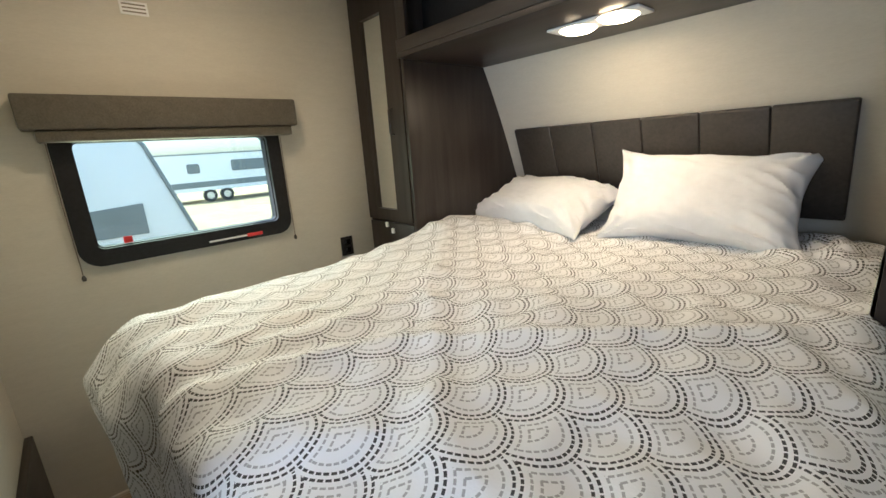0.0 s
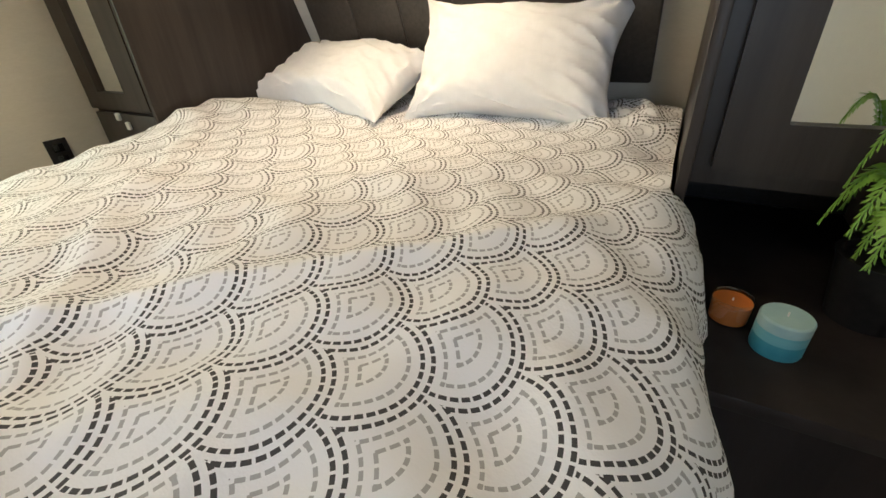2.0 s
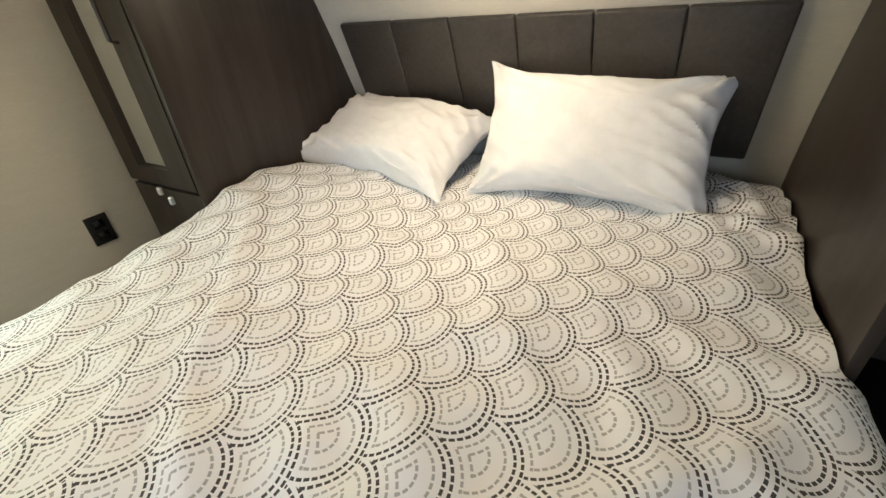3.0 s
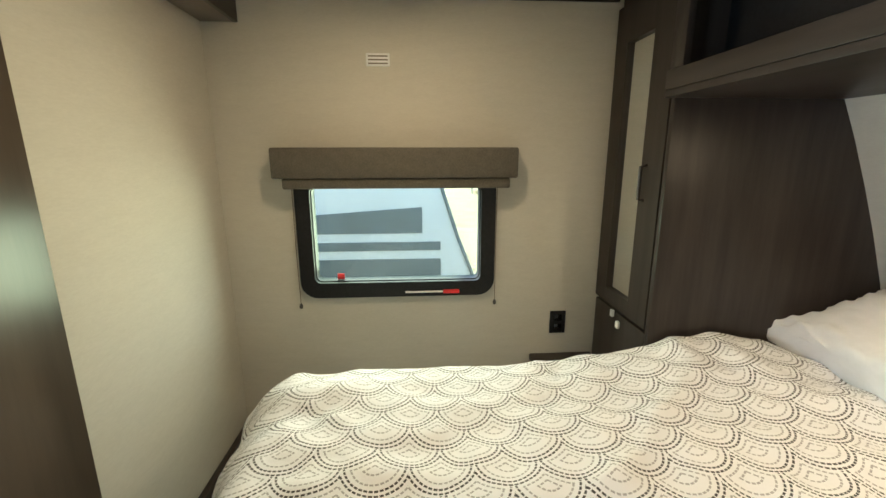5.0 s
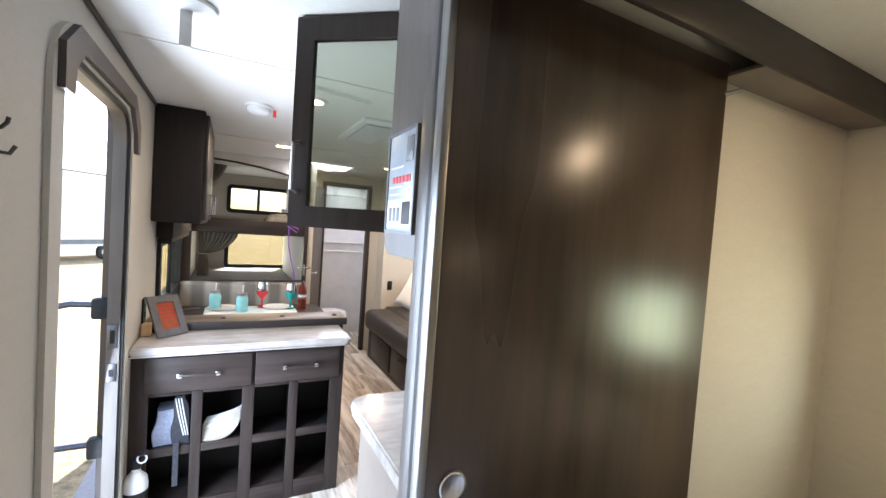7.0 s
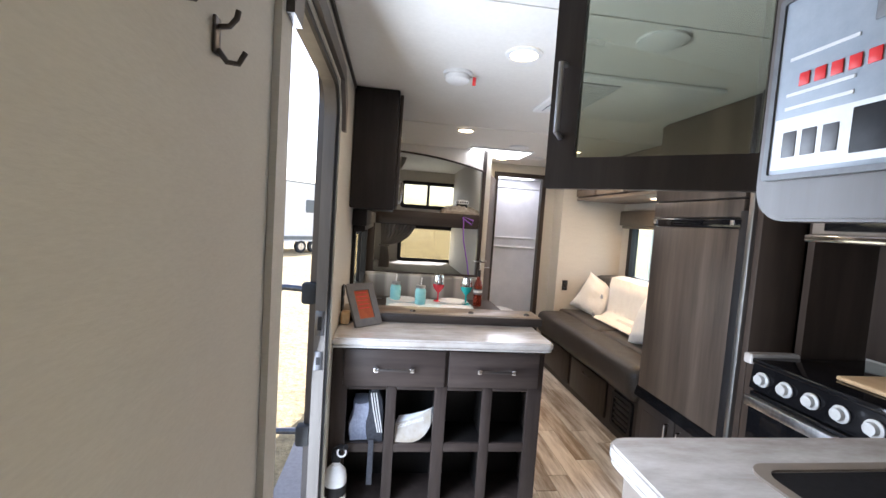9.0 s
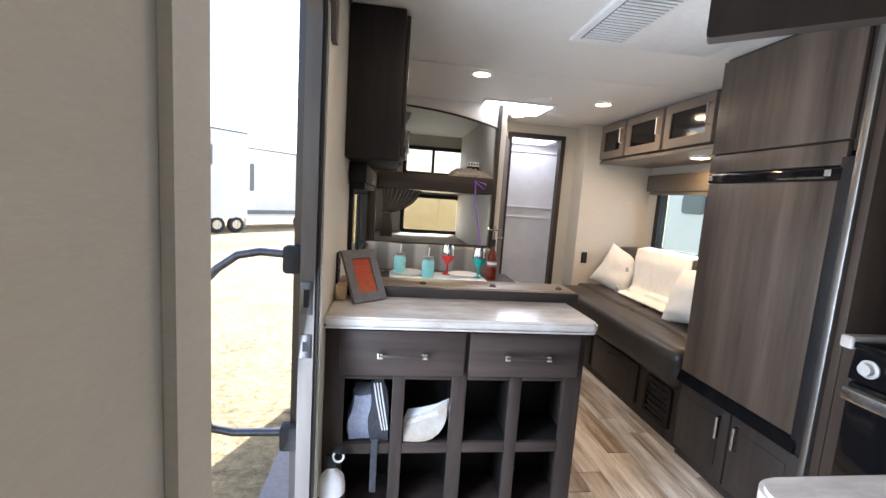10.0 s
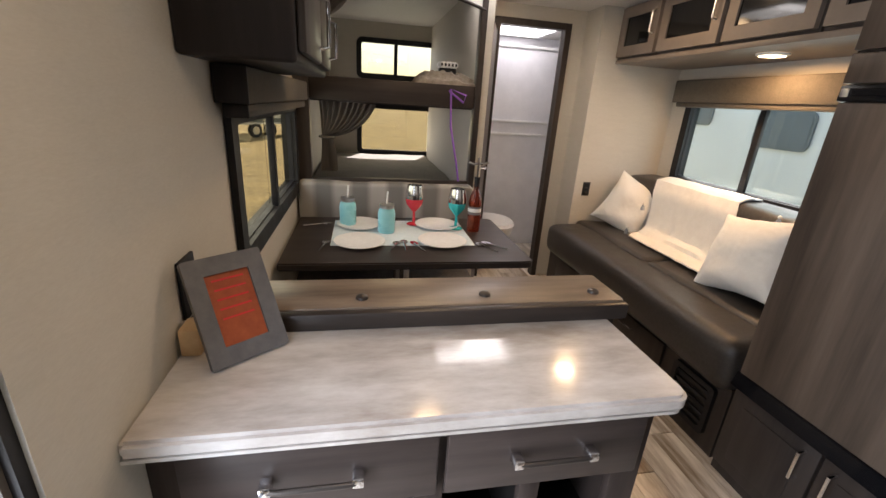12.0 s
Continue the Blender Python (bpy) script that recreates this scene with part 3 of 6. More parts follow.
structure("baseboard", box(0.83, W - 0.002, PY - 0.025, PY - 0.001, 0.0, 0.39, 0.004), M["wood_h"], "tall dark baseboard at the foot of the partition", "trim")
# window latch and stickers
wd = thing("window_latch", (W - 0.024, 0.76, 0.98), "white window latch bar with a red tip", "latch")
part("bar", box(W - 0.030, W - 0.0235, 0.72, 0.88, 0.982, 0.990, 0.002), M["white"], wd)
part("tip", box(W - 0.031, W - 0.0235, 0.65, 0.719, 0.978, 0.994, 0.002), M["red"], wd, "red plastic tip")
single("sticker", box(W + 0.020, W + 0.0215, 1.14, 1.17, 1.035, 1.06), M["red"], "small red sticker on the window pane", "sticker")
# right wardrobe
wr = thing("wardrobe", (1.38, -0.3, 0), "dark wood corner wardrobe with a narrow mirrored door", "wardrobe")
part("side_panel", box(1.19, 1.21, -0.94, 0.05, 0.0, H - 0.001, 0.002), M["wood"], wr)
part("carcass", box(1.211, W - 0.001, -0.80, 0.02, 0.0, H - 0.001), M["wood"], wr)
dr = part("door", ring_prism(rounded(1.225, 1.62, 0.96, 2.09, 0.004, 2), rounded(1.348, 1.528, 1.02, 1.955, 0.003, 2), "y", 0.021, 0.046), M["wood"], wr, "dark wood framed mirror door")
part("mirror", box(1.343, 1.533, 0.026, 0.032, 1.015, 1.96), M["mirror"], dr, "tall narrow mirror")
part("handle", tube([(1.315, 0.046, 1.40), (1.315, 0.066, 1.405), (1.315, 0.066, 1.515), (1.315, 0.046, 1.52)], 0.006), M["bronze"], dr, "dark bronze bar handle")
part("lower_door", box(1.225, 1.62, 0.021, 0.042, 0.30, 0.945, 0.003), M["wood"], wr)
for k, (x, z) in enumerate(((1.45, 0.935), (1.40, 0.905))):
    part("catch", box(x - 0.010, x + 0.010, 0.043, 0.055, z - 0.014, z + 0.014, 0.003), M["white"], wr, "small white door catch")
nr = thing("nightstand", (1.4, 0.18, 0), "dark wood nightstand ledge by the window wall", "nightstand")
part("top", box(1.30, W - 0.001, 0.043, 0.325, 0.645, 0.672, 0.004), M["wood_h"], nr)
part("body", box(1.315, W - 0.002, 0.046, 0.305, 0.0, 0.644), M["wood"], nr)

# overhead cabinet across the front
oc = thing("overhead_cabinet", (0.35, -0.1, 1.72), "dark wood overhead cabinet with an open black recess", "cabinet")
part("bottom", box(-0.40, 1.189, -0.52, 0.085, 1.72, 1.74, 0.002), M["wood_h"], oc)
part("lower_rail", box(-0.40, 1.189, 0.065, 0.086, 1.741, 1.795, 0.002), M["wood_h"], oc)
part("upper_rail", box(-0.40, 1.189, 0.065, 0.086, 2.08, H - 0.001, 0.002), M["wood_h"], oc)
for x in (-0.40, 0.36, 1.115):
    part("stile", box(x, x + 0.06, 0.0655, 0.0855, 1.7955, 2.079, 0.002), M["wood"], oc)
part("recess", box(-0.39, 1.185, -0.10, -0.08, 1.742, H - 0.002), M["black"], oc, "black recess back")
rl = thing("reading_light", (0.39, -0.2, 1.715), "twin-lens reading light under the overhead cabinet, lit", "lamp")
part("housing", box(0.22, 0.56, -0.26, -0.14, 1.709, 1.7195, 0.005), M["white"], rl)
for x, y in ((0.31, -0.19), (0.47, -0.21)):
    part("lens", lathe([(0.0, -0.012), (0.05, -0.010), (0.066, 0.0)], x, y, 1.7085), M["lamp_glow"], rl, "glowing warm lens")

# headboard of padded panels
hb = thing("headboard", (0.455, -0.78, 0.95), "dark brown leather headboard of upright padded panels", "headboard")
n = 6
for k in range(n):
    a, b_ = -0.285 + k * 1.385 / n, -0.285 + (k + 1) * 1.385 / n
    pan = box(a + 0.0005, b_ - 0.0005, -0.025, 0.0, 0.0, 0.445, 0.008, 3)
    bmesh.ops.transform(pan, matrix=Matrix.Translation((0, -0.765, 0.965)) @ Matrix.Rotation(radians(-19), 4, "X"), verts=pan.verts)
    part("panel", pan, M["head_leather"], hb)
for x in (-0.275, 1.08):
    stud = part("stud", lathe([(0.008, 0), (0.007, 0.003), (0, 0.005)], x, 0, 0, 10), M["bronze"], hb)
    stud.data.transform(Matrix.Translation((0, -0.745, 1.06)) @ Matrix.Rotation(radians(-90), 4, "X"))

# left wardrobe and its nightstand
wl = thing("wardrobe", (-0.6, -0.4, 0), "dark wood wardrobe with a mirrored door above a recess", "wardrobe")
part("side_panel", box(-0.425, -0.405, -0.90, 0.02, 0.0, H - 0.001, 0.002), M["wood"], wl)
part("carcass", box(L + 0.001, -0.426, -0.80, -0.02, 0.90, H - 0.001), M["wood"], wl)
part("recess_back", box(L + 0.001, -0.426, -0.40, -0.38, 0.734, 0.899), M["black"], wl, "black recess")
dl_ = part("door", ring_prism(rounded(L + 0.01, -0.455, 0.935, 2.09, 0.004, 2), rounded(L + 0.06, -0.545, 1.02, 1.94, 0.003, 2), "y", -0.019, 0.006), M["wood"], wl, "dark wood framed mirror door")
part("mirror", box(L + 0.055, -0.54, -0.014, -0.008, 1.015, 1.945), M["mirror"], dl_, "tall narrow mirror")
nl = thing("nightstand", (-0.6, 0.1, 0), "dark brown wood nightstand built in beside the bed", "nightstand")
part("top", box(L + 0.001, -0.44, -0.379, 0.349, 0.705, 0.733, 0.004), M["espresso_shade"], nl)
part("body", box(L + 0.002, -0.45, -0.37, 0.32, 0.0, 0.7045), M["espresso_shade"], nl)


# ---- bed ----
def math_node(m, op, a, b=None, c=None):
    n = m.node_tree.nodes.new("ShaderNodeMath")
    n.operation = op
    for k, v in enumerate((a, b, c)):
        if v is None:
            continue
        if isinstance(v, (int, float)):
            n.inputs[k].default_value = v
        else:
            ln(m, v, n.inputs[k])
    return n.outputs[0]


def scallop_cloth():
    """White cotton printed with dashed fish-scale arcs, laid out in the cloth's own metres."""
    m = mat("quilt_cotton", (0.83, 0.82, 0.80), 0.85)
    b = m.node_tree.nodes["Principled BSDF"]
    f = lambda op, x, y=None, z=None: math_node(m, op, x, y, z)
    uv = m.node_tree.nodes.new("ShaderNodeUVMap")
    wob = nd(m, "ShaderNodeTexNoise", Scale=7.0, Detail=1.0)
    ln(m, uv.outputs[0], wob.inputs["Vector"])
    sep = m.node_tree.nodes.new("ShaderNodeSeparateXYZ")
    ln(m, uv.outputs[0], sep.inputs[0])
    w, h = 0.142, 0.071
    # v runs towards the bulge of the scales, u along the rows
    v = f("MULTIPLY", f("ADD", sep.outputs[0], f("MULTIPLY", f("SUBTRACT", wob.outputs["Fac"], 0.5), 0.012)), -1 / h)
    u = f("ADD", f("MULTIPLY", sep.outputs[1], 1 / w), 50.0)
    v = f("ADD", v, 50.0)
    row = f("FLOOR", v)
    ink_all, d_all = None, None
    for k in (1, 0, -1):
        r = f("ADD", row, float(k))
        off = f("MULTIPLY", f("FLOORED_MODULO", r, 2.0), 0.5)
        fu = f("SUBTRACT", f("FRACT", f("ADD", u, off)), 0.5)
        dv = f("MULTIPLY", f("SUBTRACT", v, r), 0.5)
        d = f("SQRT", f("ADD", f("MULTIPLY", fu, fu), f("MULTIPLY", dv, dv)))
        ang = f("ARCTAN2", fu, dv)
        inside = f("LESS_THAN", d, 0.575)
        dark, pale = None, None
        for radius, dashes, half in ((0.545, 21, 0.0165), (0.470, 19, 0.0165)):
            ringed = f("LESS_THAN", f("ABSOLUTE", f("SUBTRACT", d, radius)), half)
            dash = f("LESS_THAN", f("FRACT", f("MULTIPLY", ang, dashes / 3.14159)), 0.74)
            one = f("MULTIPLY", ringed, dash)
            dark = one if dark is None else f("MAXIMUM", dark, one)
        # fans between the own arc and the two arcs in front
        af = f("SUBTRACT", f("ABSOLUTE", fu), 0.5)
        dn = f("ADD", dv, 0.5)
        dist = f("SQRT", f("ADD", f("MULTIPLY", af, af), f("MULTIPLY", dn, dn)))
        ang2 = f("ARCTAN2", af, dn)
        for radius, dashes, side in ((0.372, 15, 0.632), (0.212, 9, 0.722)):
            on_arc = f("LESS_THAN", f("ABSOLUTE", f("SUBTRACT", d, radius)), 0.0145)
            arc_in = f("GREATER_THAN", dist, side - 0.018)
            dash = f("LESS_THAN", f("FRACT", f("MULTIPLY", ang, dashes / 3.14159)), 0.72)
            one = f("MULTIPLY", f("MULTIPLY", on_arc, arc_in), dash)
            on_side = f("LESS_THAN", f("ABSOLUTE", f("SUBTRACT", dist, side)), 0.014)
            side_in = f("LESS_THAN", d, radius + 0.018)
            dash = f("LESS_THAN", f("FRACT", f("ADD", f("MULTIPLY", ang2, 25 / 3.14159), 0.1)), 0.72)
            two = f("MULTIPLY", f("MULTIPLY", on_side, side_in), dash)
            one = f("MAXIMUM", one, two)
            pale = one if pale is None else f("MAXIMUM", pale, one)
        ink = f("ADD", f("MULTIPLY", pale, 0.55), dark)
        if ink_all is None:
            ink_all = ink
        else:
            if k == -1:
                inside = f("MULTIPLY", inside, f("GREATER_THAN", dv, 0.0))
            mx = m.node_tree.nodes.new("ShaderNodeMix")
            mx.data_type = "FLOAT"
            ln(m, inside, mx.inputs[0])
            ln(m, ink_all, mx.inputs[2])
            ln(m, ink, mx.inputs[3])
            ink_all = mx.outputs[0]
    tone = nd(m, "ShaderNodeTexNoise", Scale=5.0, Detail=4.0)
    ln(m, uv.outputs[0], tone.inputs["Vector"])
    ramp = m.node_tree.nodes.new("ShaderNodeValToRGB")
    ramp.color_ramp.elements[0].color, ramp.color_ramp.elements[1].color = (0.80, 0.805, 0.83, 1), (0.88, 0.885, 0.905, 1)
    ln(m, tone.outputs["Fac"], ramp.inputs[0])
    mix = m.node_tree.nodes.new("ShaderNodeMix")
    mix.data_type = "RGBA"
    ln(m, ink_all, mix.inputs[0])
    ln(m, ramp.outputs[0], mix.inputs[6])
    mix.inputs[7].default_value = (0.06, 0.058, 0.062, 1)
    ln(m, mix.outputs[2], b.inputs["Base Color"])
    weave = nd(m, "ShaderNodeTexNoise", Scale=260.0, Detail=2.0)
    ln(m, uv.outputs[0], weave.inputs["Vector"])
    crease = nd(m, "ShaderNodeTexNoise", Scale=16.0, Detail=5.0, Roughness=0.6)
    ln(m, uv.outputs[0], crease.inputs["Vector"])
    hgt = f("ADD", f("MULTIPLY", weave.outputs["Fac"], 0.08), crease.outputs["Fac"])
    bp = nd(m, "ShaderNodeBump", Strength=0.3, Distance=0.012)
    ln(m, hgt, bp.inputs["Height"])
    ln(m, bp.outputs[0], b.inputs["Normal"])
    return m


M["quilt"] = scallop_cloth()
BX0, BX1, BY0, BY1, BZ = -0.385, 1.14, -0.78, 1.18, 0.895


def drape(u, v):
    """Where a point of the flat comforter comes to lie on the bed."""
    r = 0.07
    ox, sx = (BX0 - u, -1) if u < BX0 else ((u - BX1, 1) if u > BX1 else (0.0, 0))
    oy = v - BY1 if v > BY1 else 0.0
    over = math.hypot(ox, oy)
    x, y = min(max(u, BX0), BX1), min(v, BY1)
    # broad puffs and diagonal ridges on top
    p = Vector((u * 3.1, v * 2.6, 0.3))
    puff = 0.024 * noise.noise(p) + 0.014 * noise.noise(p * 3.3) + 0.004 * noise.noise(p * 7.1)
    puff += 0.007 * (0.5 - abs(noise.noise(Vector((u * 5 + v * 3, v * 5 - u * 2, 4)))) * 2)
    s = u * 0.62 + v * 0.78 + 0.05 * noise.noise(p * 1.7)
    puff += 0.017 * max(0.0, 1 - abs(s - 0.72 - 0.05 * math.sin(u * 5)) / 0.07) ** 1.3
    puff += 0.015 * max(0.0, 1 - abs(u * 0.75 - v * 0.6 + 0.30 + 0.05 * math.sin(v * 6)) / 0.06) ** 1.3
    puff += 0.085 * max(0.0, 1 - math.hypot(u - 1.16, (v + 0.15) * 0.7) / 0.55) ** 1.4
    puff += 0.05 * max(0.0, 1 - math.hypot(u + 0.33, v + 0.55) / 0.28) * (0.6 + 0.9 * noise.noise(Vector((u * 17, v * 17, 1))))
    edge = min((u - BX0) / 0.3, (BX1 - u) / 0.3, (BY1 - v) / 0.3, 1.0)
    z = BZ + puff - 0.018 * (1 - max(edge, 0.0)) ** 2
    if over > 0:
        dx, dy = sx * ox / over, oy / over
        arc = r * math.pi / 2
        if over < arc:
            a = over / r
            out, down = r * math.sin(a), r * (1 - math.cos(a))
        else:
            out, down = r, r + over - arc
        along = (v if abs(dx) > abs(dy) else u) + 0.6 * math.atan2(dy, dx + 1e-6)
        fold = min(down / 0.25, 1.0) * (0.022 * math.sin(along * 19 + 2 * noise.noise(Vector((along * 2, down * 3, 0)))) + 0.012 * noise.noise(Vector((along * 9, down * 6, 5))))
        out += fold + 0.12 * min(down, 0.4)
        if dy > 0.3 and u > 0.6:
            out += 0.10 * min((u - 0.6) / 0.35, 1.0) * min(down / 0.14, 1.0) * dy * (1 - 0.9 * min(max((down - 0.16) / 0.3, 0.0), 1.0))
        if sx < 0 and down > 0.03:
            gather = noise.noise(Vector((v * 26, down * 4, 7))) + 0.6 * noise.noise(Vector((v * 11, down * 15, 3)))
            out += 0.016 * gather * min((down - 0.03) / 0.1, 1.0)
        if sx < 0:
            out += 0.03 * min(max((v - 0.15) / 0.4, 0.0), 1.0) * min(down / 0.1, 1.0)
        if v < 0.03 and sx < 0:
            out, down = min(out, 0.012), down * 0.12
        if v < 0.10 and sx > 0:
            out, down = min(out, 0.03), down * 0.2
        x, y, z = x + dx * out, y + dy * out, z - down
    return Vector((x, y, z))


def comforter():
    b = bmesh.new()
    uvl = b.loops.layers.uv.new("UVMap")
    nu, nv = 180, 210
    u0, u1, v0, v1 = BX0 - 0.46, BX1 + 0.36, BY0, BY1 + 0.50
    grid, flat = [], {}
    for j in range(nv + 1):
        line = []
        for k in range(nu + 1):
            u, v = u0 + (u1 - u0) * k / nu, v0 + (v1 - v0) * j / nv
            vert = b.verts.new(drape(u, v))
            flat[vert] = (u, v)
            line.append(vert)
        grid.append(line)
    for j in range(nv):
        for k in range(nu):
            fc = b.faces.new((grid[j][k], grid[j][k + 1], grid[j + 1][k + 1], grid[j + 1][k]))
            for lp in fc.loops:
                lp[uvl].uv = flat[lp.vert]
    return b


bed = thing("bed", (0.34, 0.2, 0), "made bed on a dark storage platform", "bed")
part("platform", box(BX0 + 0.05, BX1 - 0.03, -0.82, BY1 - 0.06, 0.0, 0.60, 0.004), M["wood"], bed)
part("mattress", box(BX0 + 0.012, BX1 - 0.012, -0.79, BY1 - 0.012, 0.601, BZ - 0.03, 0.05, 4), M["pillow"], bed, "white mattress")
cf = thing("comforter", (0.38, 0.3, BZ), "white comforter printed with dashed grey scallop arcs, on the bed", "comforter")
part("cover", comforter(), M["quilt"], cf)
UA, UB, VB = BX0 - 0.46, BX1 + 0.36, BY1 + 0.50
hem = [drape(UA, 0.05 + (VB - 0.05) * k / 70) for k in range(71)] + [drape(UA + (UB - UA) * k / 70, VB) for k in range(1, 71)] + [drape(UB, VB + (0.12 - VB) * k / 50) for k in range(1, 51)]
part("hem", tube(hem, 0.006, 6), M["pillow"], cf, "white stitched hem")


def pillow_mesh(w, h, t, seed, creased=1.0):
    """A stuffed pillow lying flat, its corners drawn out."""
    b = bmesh.new()
    nx, ny = 72, 52
    tops, bots = [], []
    for j in range(ny + 1):
        ra, rb = [], []
        for k in range(nx + 1):
            s, q = k / nx * 2 - 1, j / ny * 2 - 1
            wave = 0.02 * noise.noise(Vector((s * 3 + seed, q * 3, 0)))
            pinch = 1 - (0.06 + 0.24 * creased) * (1 - abs(s) ** 2.2) * abs(q) ** 3 + wave
            pinch2 = 1 - 0.13 * (1 - abs(q) ** 2.2) * abs(s) ** 3 + wave
            x, y = s * w / 2 * pinch2, q * h / 2 * pinch
            body = (max(1 - abs(s) ** 3.0, 0) * max(1 - abs(q) ** 3.0, 0)) ** 0.72
            n1 = noise.noise(Vector((s * 1.5 + seed, q * 1.5, seed))) * 0.22
            rim = min(abs(s), 1) ** 4 + min(abs(q), 1) ** 4
            crease = noise.noise(Vector((s * 3.2 + q * 4.5 + seed, q * 2 - s * 1.3, seed * 2)))
            fold = 0.012 * (1 - abs(crease) * 2.4) * (0.45 + rim) + 0.004 * noise.noise(Vector((s * 9, q * 8 + seed, 3)))
            # small pleats that run in from the corners
            spoke = math.atan2(1.02 - abs(q), 1.02 - abs(s))
            near = max(0.0, 1 - math.hypot(1 - abs(s), 1 - abs(q)) / 1.1)
            fold += 0.011 * near * math.sin(spoke * 13 + 3 * noise.noise(Vector((s * 2, q * 2, seed))))
            fold *= creased
            z = t / 2 * body * (1 + n1) + fold * min(body * 3, 1)
            ra.append(b.verts.new((x, y, z + 0.004)))
            rb.append(b.verts.new((x, y, -t / 2 * body * 0.85 - 0.002)) if 0 < k < nx and 0 < j < ny else ra[-1])
        tops.append(ra)
        bots.append(rb)
    for j in range(ny):
        for k in range(nx):
            b.faces.new((tops[j][k], tops[j][k + 1], tops[j + 1][k + 1], tops[j + 1][k]))
            b.faces.new((bots[j][k], bots[j + 1][k], bots[j + 1][k + 1], bots[j][k + 1]))
    bmesh.ops.recalc_face_normals(b, faces=b.faces)
    return b


def pillow(m, w, h, t, seed, label, material="pillow", name="pillow"):
    b = pillow_mesh(w, h, t, seed, 1.0 if material == "pillow" else 0.22)
    bmesh.ops.transform(b, matrix=m, verts=b.verts)
    return single(name, b, M[material], label, "pillow", "bed pillows" if material == "pillow" else "sofa cushions")


pillow(pose(0.135, -0.565, 1.05, 56, 2, 184), 0.73, 0.47, 0.20, 1.3, "white bed pillow propped against the headboard")
pillow(pose(0.86, -0.545, 0.99, 20, 3, 174), 0.74, 0.47, 0.22, 4.1, "plump white bed pillow slumped below the headboard")


def candle(x, y, z, r, h, wax, lid, label):
    c = thing("candle", (x, y, z), label, "candle", "candles on the nightstand")
    if lid:
        part("lower_layer", lathe([(0, 0.0), (r * 0.97, 0.0), (r, 0.004), (r, h * 0.42), (0, h * 0.42)], x, y, z), M["candle_deep"], c, "deeper blue lower wax layer")
        part("middle_layer", lathe([(0, h * 0.421), (r, h * 0.421), (r, h * 0.70), (0, h * 0.70)], x, y, z), M[wax], c)
        part("top_layer", lathe([(0, h * 0.701), (r, h * 0.701), (r * 1.0, h * 0.96), (r * 0.94, h), (r * 0.3, h * 0.99), (0, h * 0.985)], x, y, z), M["candle_pale"], c, "pale frosted top layer")
    else:
        part("wax", lathe([(0, 0.004), (r * 0.9, 0.004), (r * 0.93, h * 0.85), (r * 0.3, h * 0.83), (0, h * 0.84)], x, y, z), M[wax], c)
        part("jar", lathe([(0, 0), (r * 0.97, 0), (r, 0.01), (r, h * 0.95), (r * 0.96, h), (r * 0.92, h * 0.95)], x, y, z), M["clear_glass"], c, "clear glass jar")
    part("wick", cyl(x, y, z + h * 0.84, z + h * (1.1 if lid else 0.95), 0.0012, seg=6), M["white"], c)
    return c


candle(-0.582, 0.215, 0.733, 0.034, 0.062, "candle_blue", True, "layered pale blue candle on the nightstand")
candle(-0.522, 0.165, 0.733, 0.031, 0.045, "candle_orange", False, "orange candle in a low glass jar on the nightstand")


def fern(x, y, z):
    f = thing("fern", (x, y, z), "green potted fern on the nightstand with arching fronds", "plant")
    part("pot", lathe([(0, 0), (0.05, 0), (0.065, 0.10), (0.07, 0.115), (0.062, 0.115), (0.058, 0.10), (0, 0.10)], x, y, z), M["black"], f, "black plant pot")
    rnd = random.Random(5)
    for k in range(17):
        a, reach, rise = k * 2.4 + rnd.uniform(-0.2, 0.2), rnd.uniform(0.05, 0.11), rnd.uniform(0.14, 0.30)
        if math.cos(a) < -0.2:
            reach *= 0.35
        b = bmesh.new()
        pts = []
        for s in range(15):
            q = s / 14
            pts.append(Vector((x + math.cos(a) * reach * q, y + math.sin(a) * reach * q, z + 0.10 + rise * math.sin(q * 2.2) - 0.10 * q * q)))
        for s in range(14):
            d = (pts[s + 1] - pts[s]).normalized()
            side = d.cross(Vector((0, 0, 1))).normalized()
            wid = 0.028 * math.sin(math.pi * min(0.1 + 0.9 * s / 13, 0.97)) + 0.003
            for sg in (-1, 1):
                for hh in (0.0, 0.5):
                    o0 = pts[s].lerp(pts[s + 1], hh)
                    tip = o0 + side * sg * wid + d * 0.012 - Vector((0, 0, 0.006))
                    m1 = o0.lerp(tip, 0.5) + d * 0.006
                    m2 = o0.lerp(tip, 0.5) - d * 0.005
                    b.faces.new([b.verts.new(c) for c in (o0, m2, tip, m1)])
        tube(pts, 0.0014, 5, bm=b)
        part("frond", b, M["leaf"], f)


fern(-0.715, 0.075, 0.733)

# hooks on the side wall
for y, z in ((1.675, 1.695), (1.805, 1.685), (1.925, 1.665)):
    hk = thing("coat_hook", (L, y, z), "dark bronze double coat hook on the wall", "hook", "coat hooks")
    part("plate", box(L + 0.0005, L + 0.005, y - 0.009, y + 0.009, z - 0.018, z + 0.028, 0.002), M["bronze"], hk)
    part("upper_prong", tube([(L + 0.005, y, z + 0.016), (L + 0.018, y, z + 0.018), (L + 0.026, y, z + 0.028), (L + 0.028, y, z + 0.038)], 0.0036), M["bronze"], hk)
    part("lower_prong", tube([(L + 0.005, y, z - 0.012), (L + 0.016, y, z - 0.026), (L + 0.030, y, z - 0.027), (L + 0.038, y, z - 0.012)], 0.0036), M["bronze"], hk)

